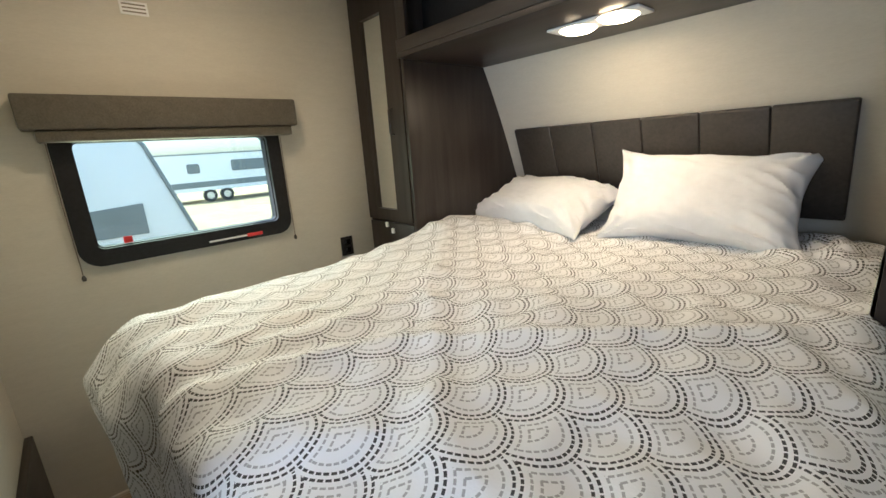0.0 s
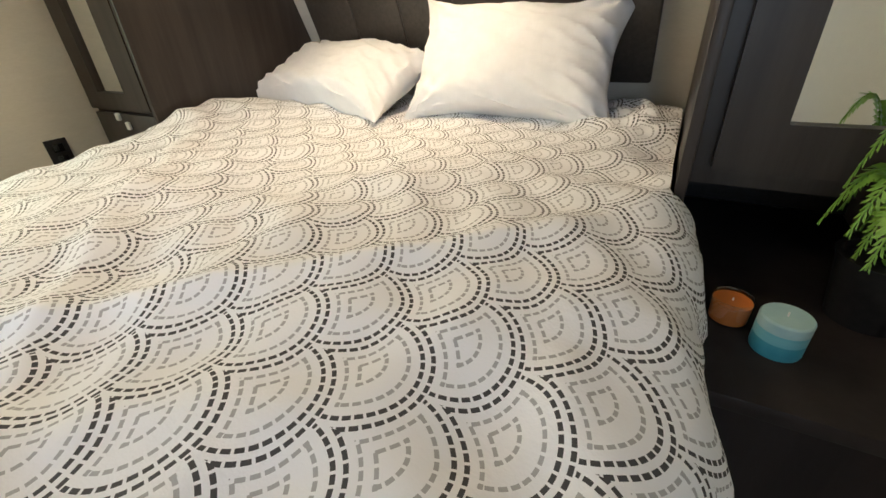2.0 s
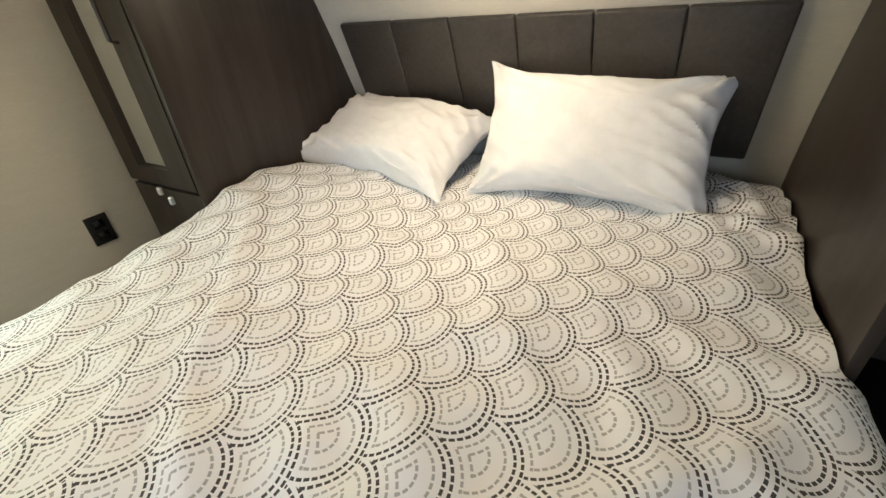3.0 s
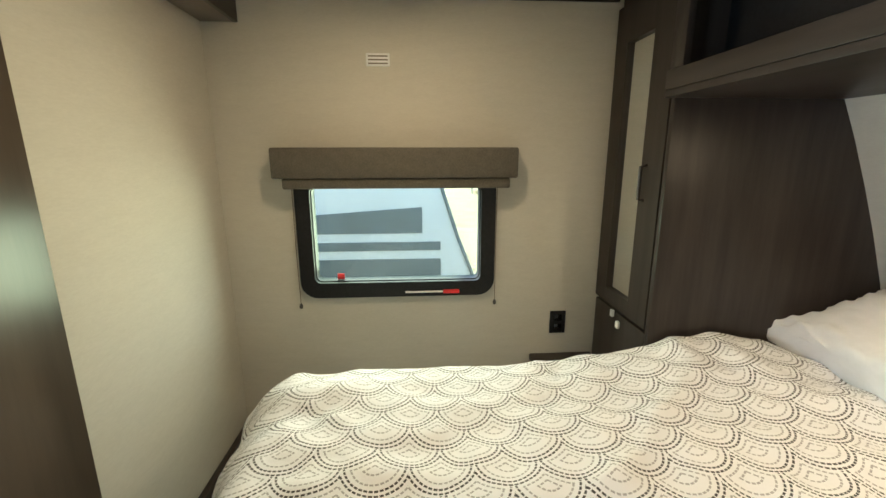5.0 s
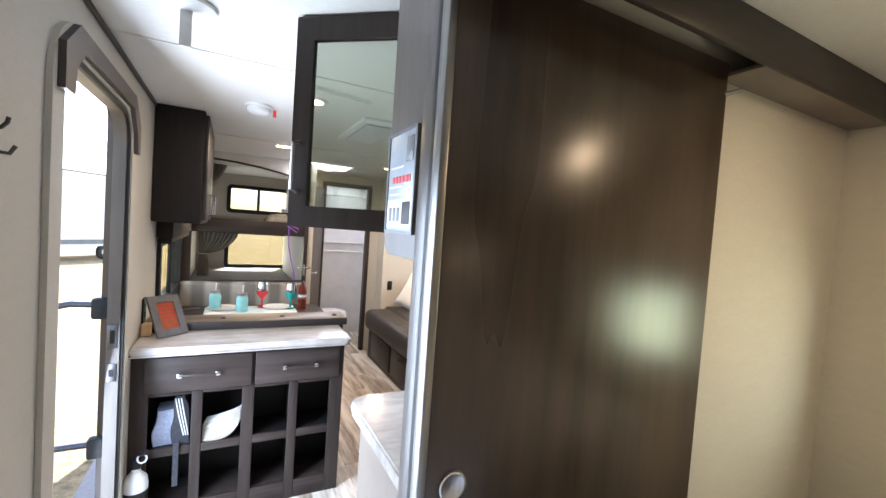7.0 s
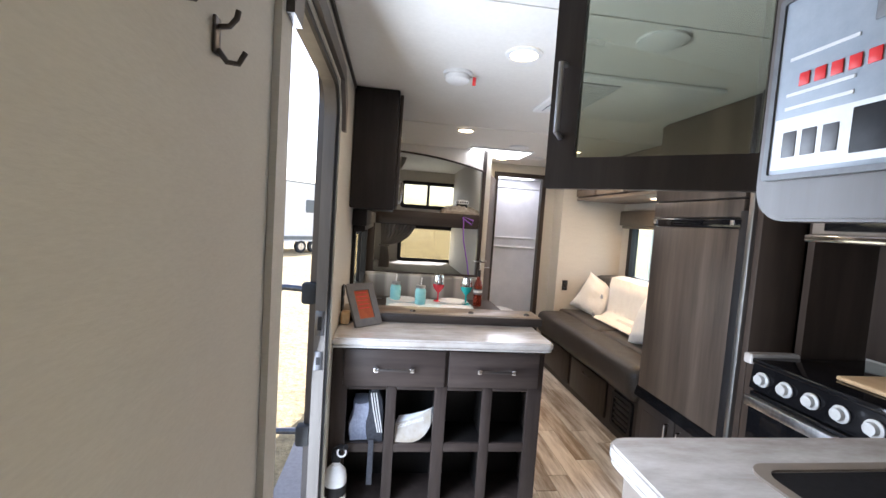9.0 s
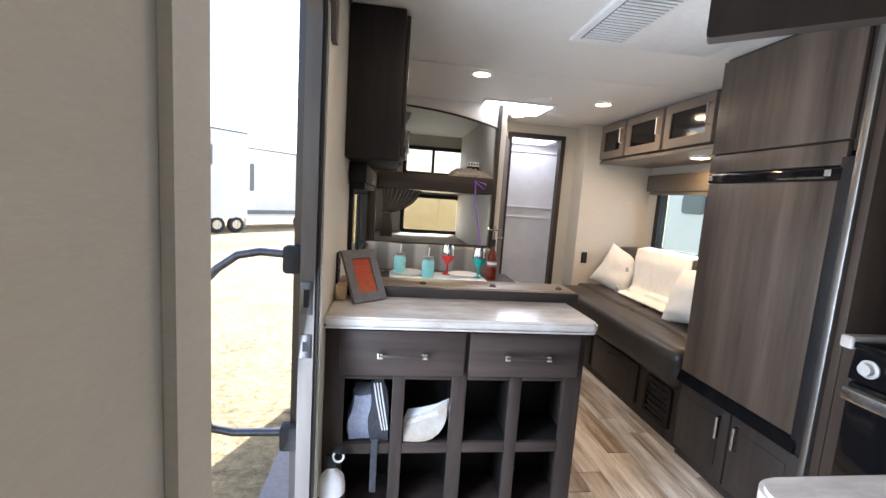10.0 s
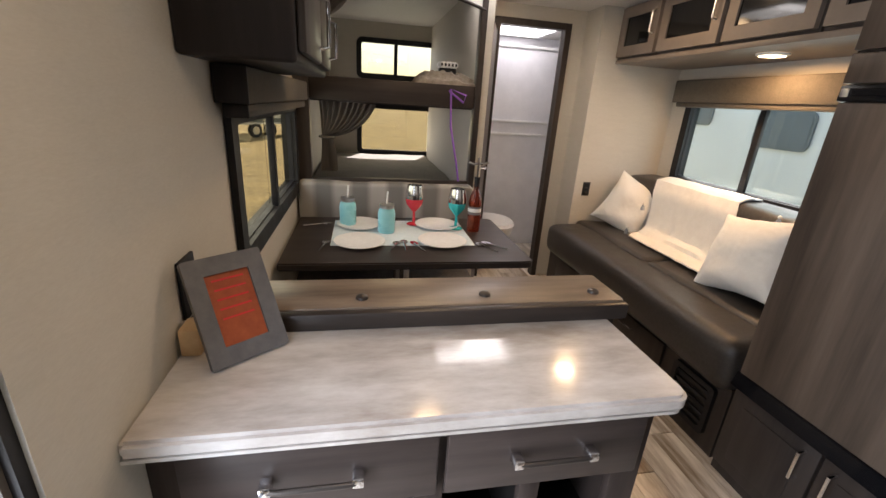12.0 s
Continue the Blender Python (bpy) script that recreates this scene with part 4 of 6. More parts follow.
# ---- kitchen along the partition ----
kc = thing("sink_cabinet", (0.5, 1.9, 0), "pale wood base cabinet under the sink counter", "cabinet")
part("body", box(0.03, 1.04, PY + 0.051, 2.235, 0.0, 0.915), M["frame_wood"], kc)
wt = thing("worktop", (0.5, 1.9, 0.92), "pale marbled kitchen worktop with a rounded corner", "worktop")
part("slab", prism(rounded(-0.01, 1.62, PY + 0.052, 2.275, 0.05, only=(3,)), "z", 0.9265, 0.96, 0.006), M["stone"], wt)
part("edge_strip", prism(rounded(-0.006, 1.62, PY + 0.052, 2.271, 0.048, only=(3,)), "z", 0.916, 0.926), M["stone"], wt)
sink = thing("sink", (0.5, 1.95, 0.96), "pale stone-coloured kitchen sink set in the worktop", "sink")
part("rim", ring_prism(rounded(0.25, 0.85, 1.72, 2.15, 0.05), rounded(0.275, 0.825, 1.745, 2.125, 0.04), "z", 0.9605, 0.966), M["frame_wood"], sink)
# no hollow is modelled: a flat black sheet stands for its shade
part("bowl", box(0.28, 0.82, 1.75, 2.12, 0.9602, 0.962), M["black"], sink)
uk = thing("upper_cabinet", (0.5, 1.75, 1.55), "dark wood upper kitchen cabinet with its glass door open", "cabinet")
part("body", box(-0.008, 1.10, PY + 0.078, 1.88, 1.56, H - 0.001, 0.003), M["wood"], uk)
part("end_panel", prism(rounded(PY + 0.078, 1.885, 1.487, H - 0.001, 0.045, only=(1,)), "x", -0.05, -0.0085, 0.004), M["satin"], uk, "satin grey end panel")
HX, HY, FX, FY = -0.02, 1.985, -0.249, 2.173
dirv = Vector((FX - HX, FY - HY, 0)).normalized()
HX, HY = FX - dirv.x * 0.40, FY - dirv.y * 0.40
kd = part("door", ring_prism(rounded(0, 0.40, 0, 0.595, 0.004, 2), rounded(0.055, 0.345, 0.06, 0.53, 0.003, 2), "y", 0, 0.02), M["wood"], uk, "open dark wood framed glass door")
kp = part("glass", box(0.05, 0.35, 0.008, 0.012, 0.055, 0.535), M["tint_glass"], kd, "smoky clear glass")
kh = part("handle", tube([(0.375, -0.001, 0.10), (0.375, -0.03, 0.105), (0.375, -0.03, 0.235), (0.375, -0.001, 0.24)], 0.0055), M["metal"], kd, "brushed metal bar handle")
turn = Matrix.Translation((HX, HY, 1.538)) @ Matrix.Rotation(math.atan2(dirv.y, dirv.x), 4, "Z") @ Matrix.Scale(-1, 4, (0, 1, 0))
for ob_ in (kd, kp, kh):
    ob_.data.transform(turn)
    ob_.data.flip_normals()
cp = thing("control_panel", (-0.055, 1.77, 1.53), "blue-grey trailer control panel with switches and red lights", "control panel")
part("plate", box(-0.056, -0.0505, 1.70, 1.862, 1.545, 1.77, 0.003), M["panel_grey"], cp)
part("display", box(-0.0575, -0.0562, 1.712, 1.752, 1.70, 1.755, 0.001), M["grey_plastic"], cp)
for k in range(6):
    part("red_label", box(-0.0575, -0.0562, 1.722 + 0.019 * k, 1.735 + 0.019 * k, 1.655, 1.671, 0.0005), M["red"], cp, "small red label")
for z in (1.690, 1.645, 1.628):
    part("text_bar", box(-0.0572, -0.0562, 1.765, 1.845, z, z + 0.004), M["white"], cp)
part("lower_plate", box(-0.0568, -0.0561, 1.706, 1.856, 1.553, 1.618), M["white"], cp, "pale lower switch plate")
part("dial", box(-0.0575, -0.0562, 1.715, 1.762, 1.562, 1.612, 0.001), M["black"], cp)
for k in range(3):
    part("switch", box(-0.0575, -0.0562, 1.775 + 0.025 * k, 1.793 + 0.025 * k, 1.568, 1.60, 0.001), M["grey_plastic"], cp)
part("frame", ring_prism(rounded(1.695, 1.867, 1.54, 1.775, 0.004, 2), rounded(1.702, 1.86, 1.547, 1.768, 0.003, 2), "x", -0.0585, -0.0506), M["grey_plastic"], cp)

# range
st = thing("range", (1.35, 2.68, 0), "black gas range with white knobs and steel oven handle", "stove")
part("body", box(1.075, W - 0.002, 2.42, 2.945, 0.05, 0.93, 0.004), M["black"], st)
part("cooktop", box(1.05, W - 0.003, 2.415, 2.95, 0.931, 0.955, 0.006), M["black_gloss"], st, "black glass cooktop cover")
part("control_fascia", prism([(1.075, 0.82), (1.045, 0.825), (1.055, 0.93), (1.075, 0.93)], "y", 2.42, 2.945), M["black_gloss"], st)
for k in range(5):
    y = 2.885 - k * 0.103
    kn = part("knob", lathe([(0.030, 0), (0.031, 0.008), (0.022, 0.012), (0.020, 0.028), (0.0, 0.03)], 0, 0, 0), M["knob"], st, "white range knob")
    kn.data.transform(Matrix.Translation((1.048, y, 0.878)) @ Matrix.Rotation(radians(-90), 4, "Y"))
part("oven_door", box(1.045, 1.0748, 2.425, 2.94, 0.28, 0.815, 0.006), M["black_gloss"], st, "black glass oven door")
part("oven_handle", box(1.01, 1.044, 2.43, 2.935, 0.755, 0.80, 0.008), M["metal"], st, "wide steel oven handle")
part("drawer", box(1.05, 1.0748, 2.425, 2.94, 0.06, 0.27, 0.006), M["black"], st)
single("cutting_board", box(1.16, 1.46, 2.42, 2.70, 0.956, 0.974, 0.008, 3), M["cork"], "pale wooden cutting board on the range top", "board")
single("countertop_strip", prism(rounded(1.05, 1.298, 2.953, 2.998, 0.01), "z", 0.922, 0.966, 0.004), M["stone"], "narrow white marbled counter strip beside the range", "worktop")
sb = thing("range_side_cabinet", (1.35, 2.98, 0), "narrow dark wood filler cabinet beside the range", "cabinet")
part("body", box(1.075, 1.299, 2.952, 2.998, 0.0, 0.9215), M["panel_wood"], sb)
structure("backsplash", box(W - 0.0015, W - 0.012, 1.66, 2.955, 0.965, H - 0.002), M["panel_wood"], "dark wood backsplash panel behind the range", "panel")
mw = thing("microwave", (1.4, 2.5, 1.46), "stainless microwave hung above the range", "microwave")
part("body", box(1.16, W - 0.013, 2.30, 2.86, 1.505, 1.85, 0.006), M["frame_wood"], mw, "taupe painted case")
part("door", box(1.145, 1.1595, 2.32, 2.80, 1.52, 1.845, 0.004), M["black_gloss"], mw, "black glass door")
part("vent_strip", box(1.13, W - 0.013, 2.30, 2.862, 1.474, 1.504, 0.004), M["chrome"], mw, "chrome vent strip")
mc = single("microwave_cabinet", box(1.21, W - 0.013, 2.24, 2.95, 1.855, H - 0.001, 0.004), M["wood"], "dark wood cabinet over the microwave", "cabinet")

# ---- slide-out: fridge, overhead cabinets, sofa ----
FXR = 1.06
fr = thing("fridge", (1.35, 3.42, 0.43), "tall fridge with brown wood-look door panels and black trim", "fridge")
part("case", box(FXR + 0.045, 1.66, 3.064, 3.765, 0.44, 1.62, 0.004), M["black"], fr, "black fridge case")
part("door_panel", box(FXR + 0.005, FXR + 0.044, 3.115, 3.752, 0.50, 1.515, 0.006), M["fridge_wood"], fr, "grey-brown wood-look door")
part("door_grip", box(FXR, FXR + 0.044, 3.10, 3.755, 1.516, 1.565, 0.006), M["black_gloss"], fr, "black grip strip with catches")
for y in (3.15, 3.735):
    part("catch", box(FXR - 0.004, FXR - 0.0002, y - 0.012, y + 0.012, 1.53, 1.555, 0.002), M["metal"], fr)
part("base_trim", prism([(FXR + 0.05, 0.435), (FXR - 0.012, 0.44), (FXR + 0.004, 0.498), (FXR + 0.05, 0.498)], "y", 3.085, 3.762, 0.003), M["black_gloss"], fr, "black angled base trim")
part("side_trim", box(FXR + 0.002, FXR + 0.044, 3.066, 3.112, 0.44, 1.60, 0.003), M["black"], fr)
fa = thing("fridge_cabinet", (1.35, 3.42, 1.62), "grey-brown wood-look cabinet above the fridge", "cabinet")
part("body", box(FXR + 0.031, 1.66, 3.064, 3.765, 1.625, H - 0.001), M["wood"], fa)
part("lower_panel", box(FXR + 0.004, FXR + 0.0295, 3.10, 3.757, 1.57, 1.655, 0.003), M["fridge_wood"], fa)
part("door", box(FXR + 0.004, FXR + 0.0295, 3.10, 3.757, 1.664, 2.12, 0.003), M["fridge_wood"], fa, "flat wood-look door")
fb = thing("fridge_base_cabinet", (1.35, 3.42, 0), "dark wood base cabinet with two doors under the fridge", "cabinet")
part("body", box(FXR + 0.045, 1.66, 3.064, 3.765, 0.0, 0.434), M["wood"], fb)
for a, b_, hy in ((3.07, 3.405, 3.36), (3.415, 3.755, 3.46)):
    d_ = part("door", box(FXR + 0.02, FXR + 0.0445, a, b_, 0.06, 0.425, 0.004), M["wood"], fb)
    part("panel", box(FXR + 0.015, FXR + 0.0198, a + 0.055, b_ - 0.055, 0.115, 0.37, 0.003), M["wood"], d_)
    part("handle", tube([(FXR + 0.02, hy, 0.27), (FXR - 0.006, hy, 0.275), (FXR - 0.006, hy, 0.385), (FXR + 0.02, hy, 0.39)], 0.006), M["chrome"], d_, "chrome bar handle")
structure("slide_trim", box(FXR - 0.008, FXR + 0.03, 3.032, 3.062, 0.0, H - 0.001, 0.008), M["door_alu"], "rounded satin metal trim post of the slide-out", "trim")
structure("slide_panel", box(FXR + 0.012, 1.299, 3.0, 3.0315, 0.0, H - 0.001, 0.002), M["panel_wood"], "brown wood side panel beside the fridge", "panel")

# overhead cabinets with dark glass
for k, (a, b_) in enumerate(((5.21, 5.635), (4.70, 5.20), (4.19, 4.69), (3.77, 4.18))):
    c_ = thing("overhead_cabinet", (1.7, (a + b_) / 2, 1.78), "taupe wood overhead cabinet with a dark glass door", "cabinet", "cabinets over the sofa")
    part("body", box(1.425, SX - 0.001, a, b_, 1.80, H - 0.001, 0.003), M["wood"], c_)
    d_ = part("door", ring_prism(rounded(a + 0.012, b_ - 0.012, 1.815, 2.125, 0.004, 2), rounded(a + 0.075, b_ - 0.075, 1.88, 2.06, 0.003, 2), "x", 1.40, 1.4245), M["frame_wood"], c_, "taupe framed door")
    part("glass", box(1.41, 1.416, a + 0.07, b_ - 0.07, 1.875, 2.065), M["black_gloss"], d_, "dark reflective glass")
    part("handle", tube([(1.40, a + 0.045, 1.93), (1.375, a + 0.045, 1.935), (1.375, a + 0.045, 2.055), (1.40, a + 0.045, 2.06)], 0.0055), M["metal"], d_, "brushed metal bar handle")
part_b = thing("cabinet_soffit", (1.7, 4.7, 1.775), "taupe wood underside board below the overhead cabinets", "panel")
part("board", box(1.432, SX - 0.001, 3.77, 5.636, 1.775, 1.799, 0.002), M["frame_wood"], part_b)
part("front_edge", box(1.413, 1.4315, 3.77, 5.636, 1.772, 1.799, 0.004), M["frame_wood"], part_b)
pl = thing("puck_light", (1.66, 4.6, 1.77), "round white puck light under the cabinets, lit", "lamp")
part("rim", lathe([(0.075, 0), (0.075, -0.008), (0.06, -0.013)], 1.66, 4.6, 1.7745), M["white"], pl)
part("lens", lathe([(0.06, -0.013), (0.03, -0.017), (0.0, -0.018)], 1.66, 4.6, 1.7745), M["lamp_glow"], pl)
valance("valance", SX - 0.001, -1, 4.02, 5.52, 1.51, 1.69, 0.11, 0.03)


def cushion(x0, x1, y0, y1, z0, z1, r=0.06):
    b = box(x0, x1, y0, y1, z0, z1)
    bmesh.ops.bevel(b, geom=list(b.edges), offset=r, segments=5, affect="EDGES", profile=0.55)
    bmesh.ops.subdivide_edges(b, edges=[e for e in b.edges if e.calc_length() > 0.2], cuts=6, use_grid_fill=True)
    for v in b.verts:
        n_ = noise.noise(v.co * 3.5) * 0.012 + noise.noise(v.co * 9) * 0.005
        v.co += Vector((n_ * 0.6, n_ * 0.3, n_))
    return b


so = thing("sofa", (1.5, 4.7, 0), "dark brown leather sofa with storage drawers below", "sofa")
part("base", box(1.13, SX - 0.002, 3.80, 5.62, 0.0, 0.36), M["wood"], so)
part("seat", cushion(1.055, 1.62, 3.79, 5.62, 0.345, 0.585, 0.085), M["leather"], so)
part("back", cushion(1.66, SX - 0.012, 4.72, 5.62, 0.54, 1.0, 0.08), M["leather"], so)
part("back", cushion(1.66, SX - 0.012, 3.80, 4.715, 0.54, 1.0, 0.08), M["leather"], so)
part("inner_seat", cushion(1.30, 1.72, 4.72, 5.62, 0.50, 0.605, 0.045), M["leather"], so)
part("inner_seat", cushion(1.30, 1.72, 3.80, 4.715, 0.50, 0.605, 0.045), M["leather"], so)
for a, b_ in ((4.85, 5.45), (4.20, 4.80)):
    d_ = part("drawer", box(1.112, 1.1295, a, b_, 0.06, 0.335, 0.004), M["wood"], so)
    part("handle", tube([(1.112, (a + b_) / 2 - 0.06, 0.28), (1.092, (a + b_) / 2 - 0.055, 0.28), (1.092, (a + b_) / 2 + 0.055, 0.28), (1.112, (a + b_) / 2 + 0.06, 0.28)], 0.005), M["bronze"], d_)
ve = part("vent", ring_prism(rounded(3.86, 4.11, 0.07, 0.32, 0.02), rounded(3.885, 4.085, 0.095, 0.295, 0.02), "x", 1.110, 1.1295), M["black"], so, "black heating vent")
for k in range(5):
    part("slat", box(1.114, 1.1285, 3.886, 4.084, 0.11 + 0.04 * k, 0.125 + 0.04 * k, 0.002), M["black"], ve)
pillow(pose(1.60, 5.38, 0.77, 70, 20, -58), 0.42, 0.42, 0.19, 2.2, "cream sofa cushion with corner tassels", "cream", "sofa_cushion")
pillow(pose(1.50, 4.24, 0.80, 62, -10, -84), 0.44, 0.44, 0.19, 6.2, "cream sofa cushion with corner tassels", "cream", "sofa_cushion")


def throw():
    """A blanket over the sofa's back, down to the seat."""
    b = bmesh.new()
    prof = [(1.93, 0.94), (1.90, 1.005), (1.80, 1.02), (1.68, 1.0), (1.645, 0.93), (1.635, 0.80), (1.62, 0.68), (1.575, 0.632), (1.51, 0.624), (1.455, 0.62)]
    rows_ = []
    for j in range(41):
        q = j / 40
        y = 4.61 + 0.70 * q
        row_ = []
        for k in range(len(prof) * 3 - 2):
            i_ = min(k // 3, len(prof) - 2)
            f_ = k / 3 - i_
            x, z = (prof[i_][c] * (1 - f_) + prof[i_ + 1][c] * f_ for c in (0, 1))
            s_ = k / (len(prof) * 3 - 3)
            w_ = 0.004 * math.sin(q * 21 + s_ * 3) * s_ + 0.012 * math.exp(-((s_ - 0.72 - 0.05 * q) / 0.03) ** 2) + 0.010 * noise.noise(Vector((q * 6, s_ * 5, 2)))
            row_.append(b.verts.new((x - abs(w_) - 0.004, y - 0.20 * s_ + 0.012 * math.sin(s_ * 9), z + abs(w_) + 0.006)))
        rows_.append(row_)
    for p_, q_ in zip(rows_, rows_[1:]):
        for k in range(len(p_) - 1):
            b.faces.new((p_[k], p_[k + 1], q_[k + 1], q_[k]))
    bmesh.ops.recalc_face_normals(b, faces=b.faces)
    bmesh.ops.solidify(b, geom=b.faces[:], thickness=0.008)
    return b


single("throw_blanket", throw(), M["throw"], "cream knitted throw draped over the sofa back", "blanket")
for x, y, z in ((1.50, 5.22, 0.63), (1.53, 5.14, 0.83), (1.44, 4.41, 0.63), (1.62, 4.25, 0.98), (1.36, 3.86, 0.63)):
    ts = thing("tassel", (x, y, z), "grey and cream yarn tassel on a sofa cushion", "tassel", "cushion tassels")
    part("head", lathe([(0, 0.035), (0.008, 0.03), (0.009, 0.022), (0.006, 0.018)], x, y, z, 10), M["cream"], ts)
    part("strands", lathe([(0.005, 0.018), (0.013, 0.0), (0.014, -0.022), (0, -0.02)], x, y, z, 9), M["tassel"], ts)

# ---- peninsula cabinet ----
pc = thing("peninsula_cabinet", (-0.28, 3.38, 0), "dark wood peninsula cabinet with two drawers above eight open cubbies", "cabinet")
CX0, CX1, CY0, CY1 = L + 0.001, 0.225, 3.25, 3.50
cols_ = ((-0.711, -0.53), (-0.483, -0.302), (-0.244, -0.07), (-0.022, 0.152))
# back, shelf and dividers carry the cubbies' shade in their colour
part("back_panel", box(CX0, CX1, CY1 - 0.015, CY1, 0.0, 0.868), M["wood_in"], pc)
part("end_panel", box(CX1 - 0.02, CX1, CY0 + 0.021, CY1 - 0.016, 0.0, 0.868, 0.002), M["cab_wood"], pc)
part("floor_board", box(CX0, CX1 - 0.021, CY0 + 0.021, CY1 - 0.016, 0.085, 0.10), M["cab_wood"], pc)
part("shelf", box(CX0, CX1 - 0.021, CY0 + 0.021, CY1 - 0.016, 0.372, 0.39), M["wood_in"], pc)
part("drawer_floor", box(CX0, CX1 - 0.021, CY0 + 0.021, CY1 - 0.016, 0.657, 0.672), M["cab_wood"], pc)
prev = CX0
for k, (a, b_) in enumerate(cols_):
    part("stile", box(prev, a, CY0, CY0 + 0.02, 0.0, 0.868 if k in (0, 2) else 0.672, 0.002), M["cab_wood"], pc)
    if k:
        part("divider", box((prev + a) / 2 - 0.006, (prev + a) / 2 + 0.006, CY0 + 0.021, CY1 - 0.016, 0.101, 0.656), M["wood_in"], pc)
    prev = b_
part("stile", box(prev, CX1, CY0, CY0 + 0.02, 0.0, 0.868, 0.002), M["cab_wood"], pc)
for a, b_ in cols_:
    part("rail", box(a + 0.0005, b_ - 0.0005, CY0 + 0.001, CY0 + 0.019, 0.352, 0.394, 0.002), M["cab_wood_h"], pc)
    part("rail", box(a + 0.0005, b_ - 0.0005, CY0 + 0.001, CY0 + 0.019, 0.0, 0.10, 0.002), M["cab_wood_h"], pc)
    part("rail", box(a + 0.0005, b_ - 0.0005, CY0 + 0.001, CY0 + 0.019, 0.655, 0.672, 0.002), M["cab_wood_h"], pc)
for a, b_, hx in ((-0.73, -0.262, -0.50), (-0.245, 0.195, -0.02)):
    d_ = part("drawer", box(a, b_, CY0 - 0.02, CY0 - 0.001, 0.678, 0.852, 0.005), M["cab_wood_h"], pc, "flat dark wood drawer front")
    part("handle", tube([(hx - 0.085, CY0 - 0.02, 0.765), (hx - 0.08, CY0 - 0.045, 0.765), (hx - 0.06, CY0 - 0.048, 0.765), (hx + 0.06, CY0 - 0.048, 0.765), (hx + 0.08, CY0 - 0.045, 0.765), (hx + 0.085, CY0 - 0.02, 0.765)], 0.006), M["bronze"], d_, "dark bronze bar handle")
    for s_ in (-1, 1):
        part("handle_foot", box(hx + s_ * 0.082 - 0.011, hx + s_ * 0.082 + 0.011, CY0 - 0.05, CY0 - 0.0202, 0.754, 0.776, 0.004), M["chrome"], d_)
wt2 = thing("worktop", (-0.27, 3.36, 0.869), "pale marbled worktop on the peninsula cabinet", "worktop")
part("slab", prism(rounded(L + 0.001, 0.25, 3.19, 3.525, 0.035, only=(1,)), "z", 0.8765, 0.912, 0.008), M["stone"], wt2)
part("edge_strip", prism(rounded(L + 0.001, 0.246, 3.194, 3.525, 0.033, only=(1,)), "z", 0.869, 0.876), M["stone"], wt2)
bb = thing("bench_back", (-0.25, 3.6, 0), "dark wood bench back with a flat cap and round bolts", "bench")
part("panel", box(L + 0.001, 0.28, 3.527, 3.62, 0.0, 0.912, 0.003), M["wood"], bb)
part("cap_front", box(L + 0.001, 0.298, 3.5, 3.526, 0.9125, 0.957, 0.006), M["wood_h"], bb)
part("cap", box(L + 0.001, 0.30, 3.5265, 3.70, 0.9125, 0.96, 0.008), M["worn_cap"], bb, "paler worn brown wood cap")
for x in (-0.41, -0.088, 0.23):
    part("bolt", lathe([(0.016, 0), (0.015, 0.006), (0.009, 0.01), (0, 0.011)], x, 3.575, 0.96, 16), M["bronze"], bb, "dark bronze bolt head")
part("seat_box", box(L + 0.001, 0.20, 3.625, 4.16, 0.0, 0.36), M["wood"], bb)
part("seat_cushion", cushion(L + 0.005, 0.21, 3.63, 4.17, 0.361, 0.46, 0.03), M["mattress"], bb)

pf = thing("picture_frame", (-0.66, 3.47, 0.912), "grey tabletop picture frame with an orange print", "picture frame")
F_ = Matrix.Translation((-0.634, 3.409, 0.915)) @ Matrix.Rotation(radians(38.5), 4, "Z") @ Matrix.Rotation(radians(-29), 4, "X")
fo = part("frame", ring_prism(rounded(-0.079, 0.079, 0, 0.222, 0.004, 2), rounded(-0.045, 0.045, 0.037, 0.185, 0.002, 2), "y", -0.008, 0.008), M["grey_frame"], pf)
pr = part("print", box(-0.05, 0.05, -0.001, 0.004, 0.032, 0.19), M["orange"], pf, "orange printed card")
bars = bmesh.new()
for k in range(5):
    box(-0.032, 0.032, -0.0022, -0.0012, 0.09 + k * 0.02, 0.094 + k * 0.02, bm=bars)
tx = part("text_lines", bars, M["red"], pf)
sg = part("stand", box(-0.03, 0.03, 0.009, 0.014, 0.0, 0.18), M["black"], pf)
for ob_ in (fo, pr, tx, sg):
    ob_.data.transform(F_)
single("wooden_block", box(-0.775, -0.735, 3.42, 3.48, 0.913, 0.975, 0.006), M["cork"], "small wooden block behind the picture frame", "block")

# fire extinguisher
fe = thing("fire_extinguisher", (-0.735, 3.17, 0), "white fire extinguisher with a black valve on the floor", "extinguisher")
part("body", lathe([(0, 0), (0.046, 0.004), (0.05, 0.02), (0.05, 0.28), (0.045, 0.315), (0.025, 0.338), (0.018, 0.343), (0.018, 0.365)], -0.735, 3.17, 0.0), M["white"], fe)
part("label_band", lathe([(0.0506, 0.215), (0.0508, 0.215), (0.0508, 0.262), (0.0506, 0.262)], -0.735, 3.17, 0.0), M["black"], fe, "printed black label band")
part("valve", box(-0.755, -0.715, 3.15, 3.19, 0.36, 0.412, 0.006), M["black"], fe)
part("lever", tube([(-0.745, 3.175, 0.405), (-0.72, 3.15, 0.435), (-0.69, 3.115, 0.455)], 0.012), M["black"], fe)
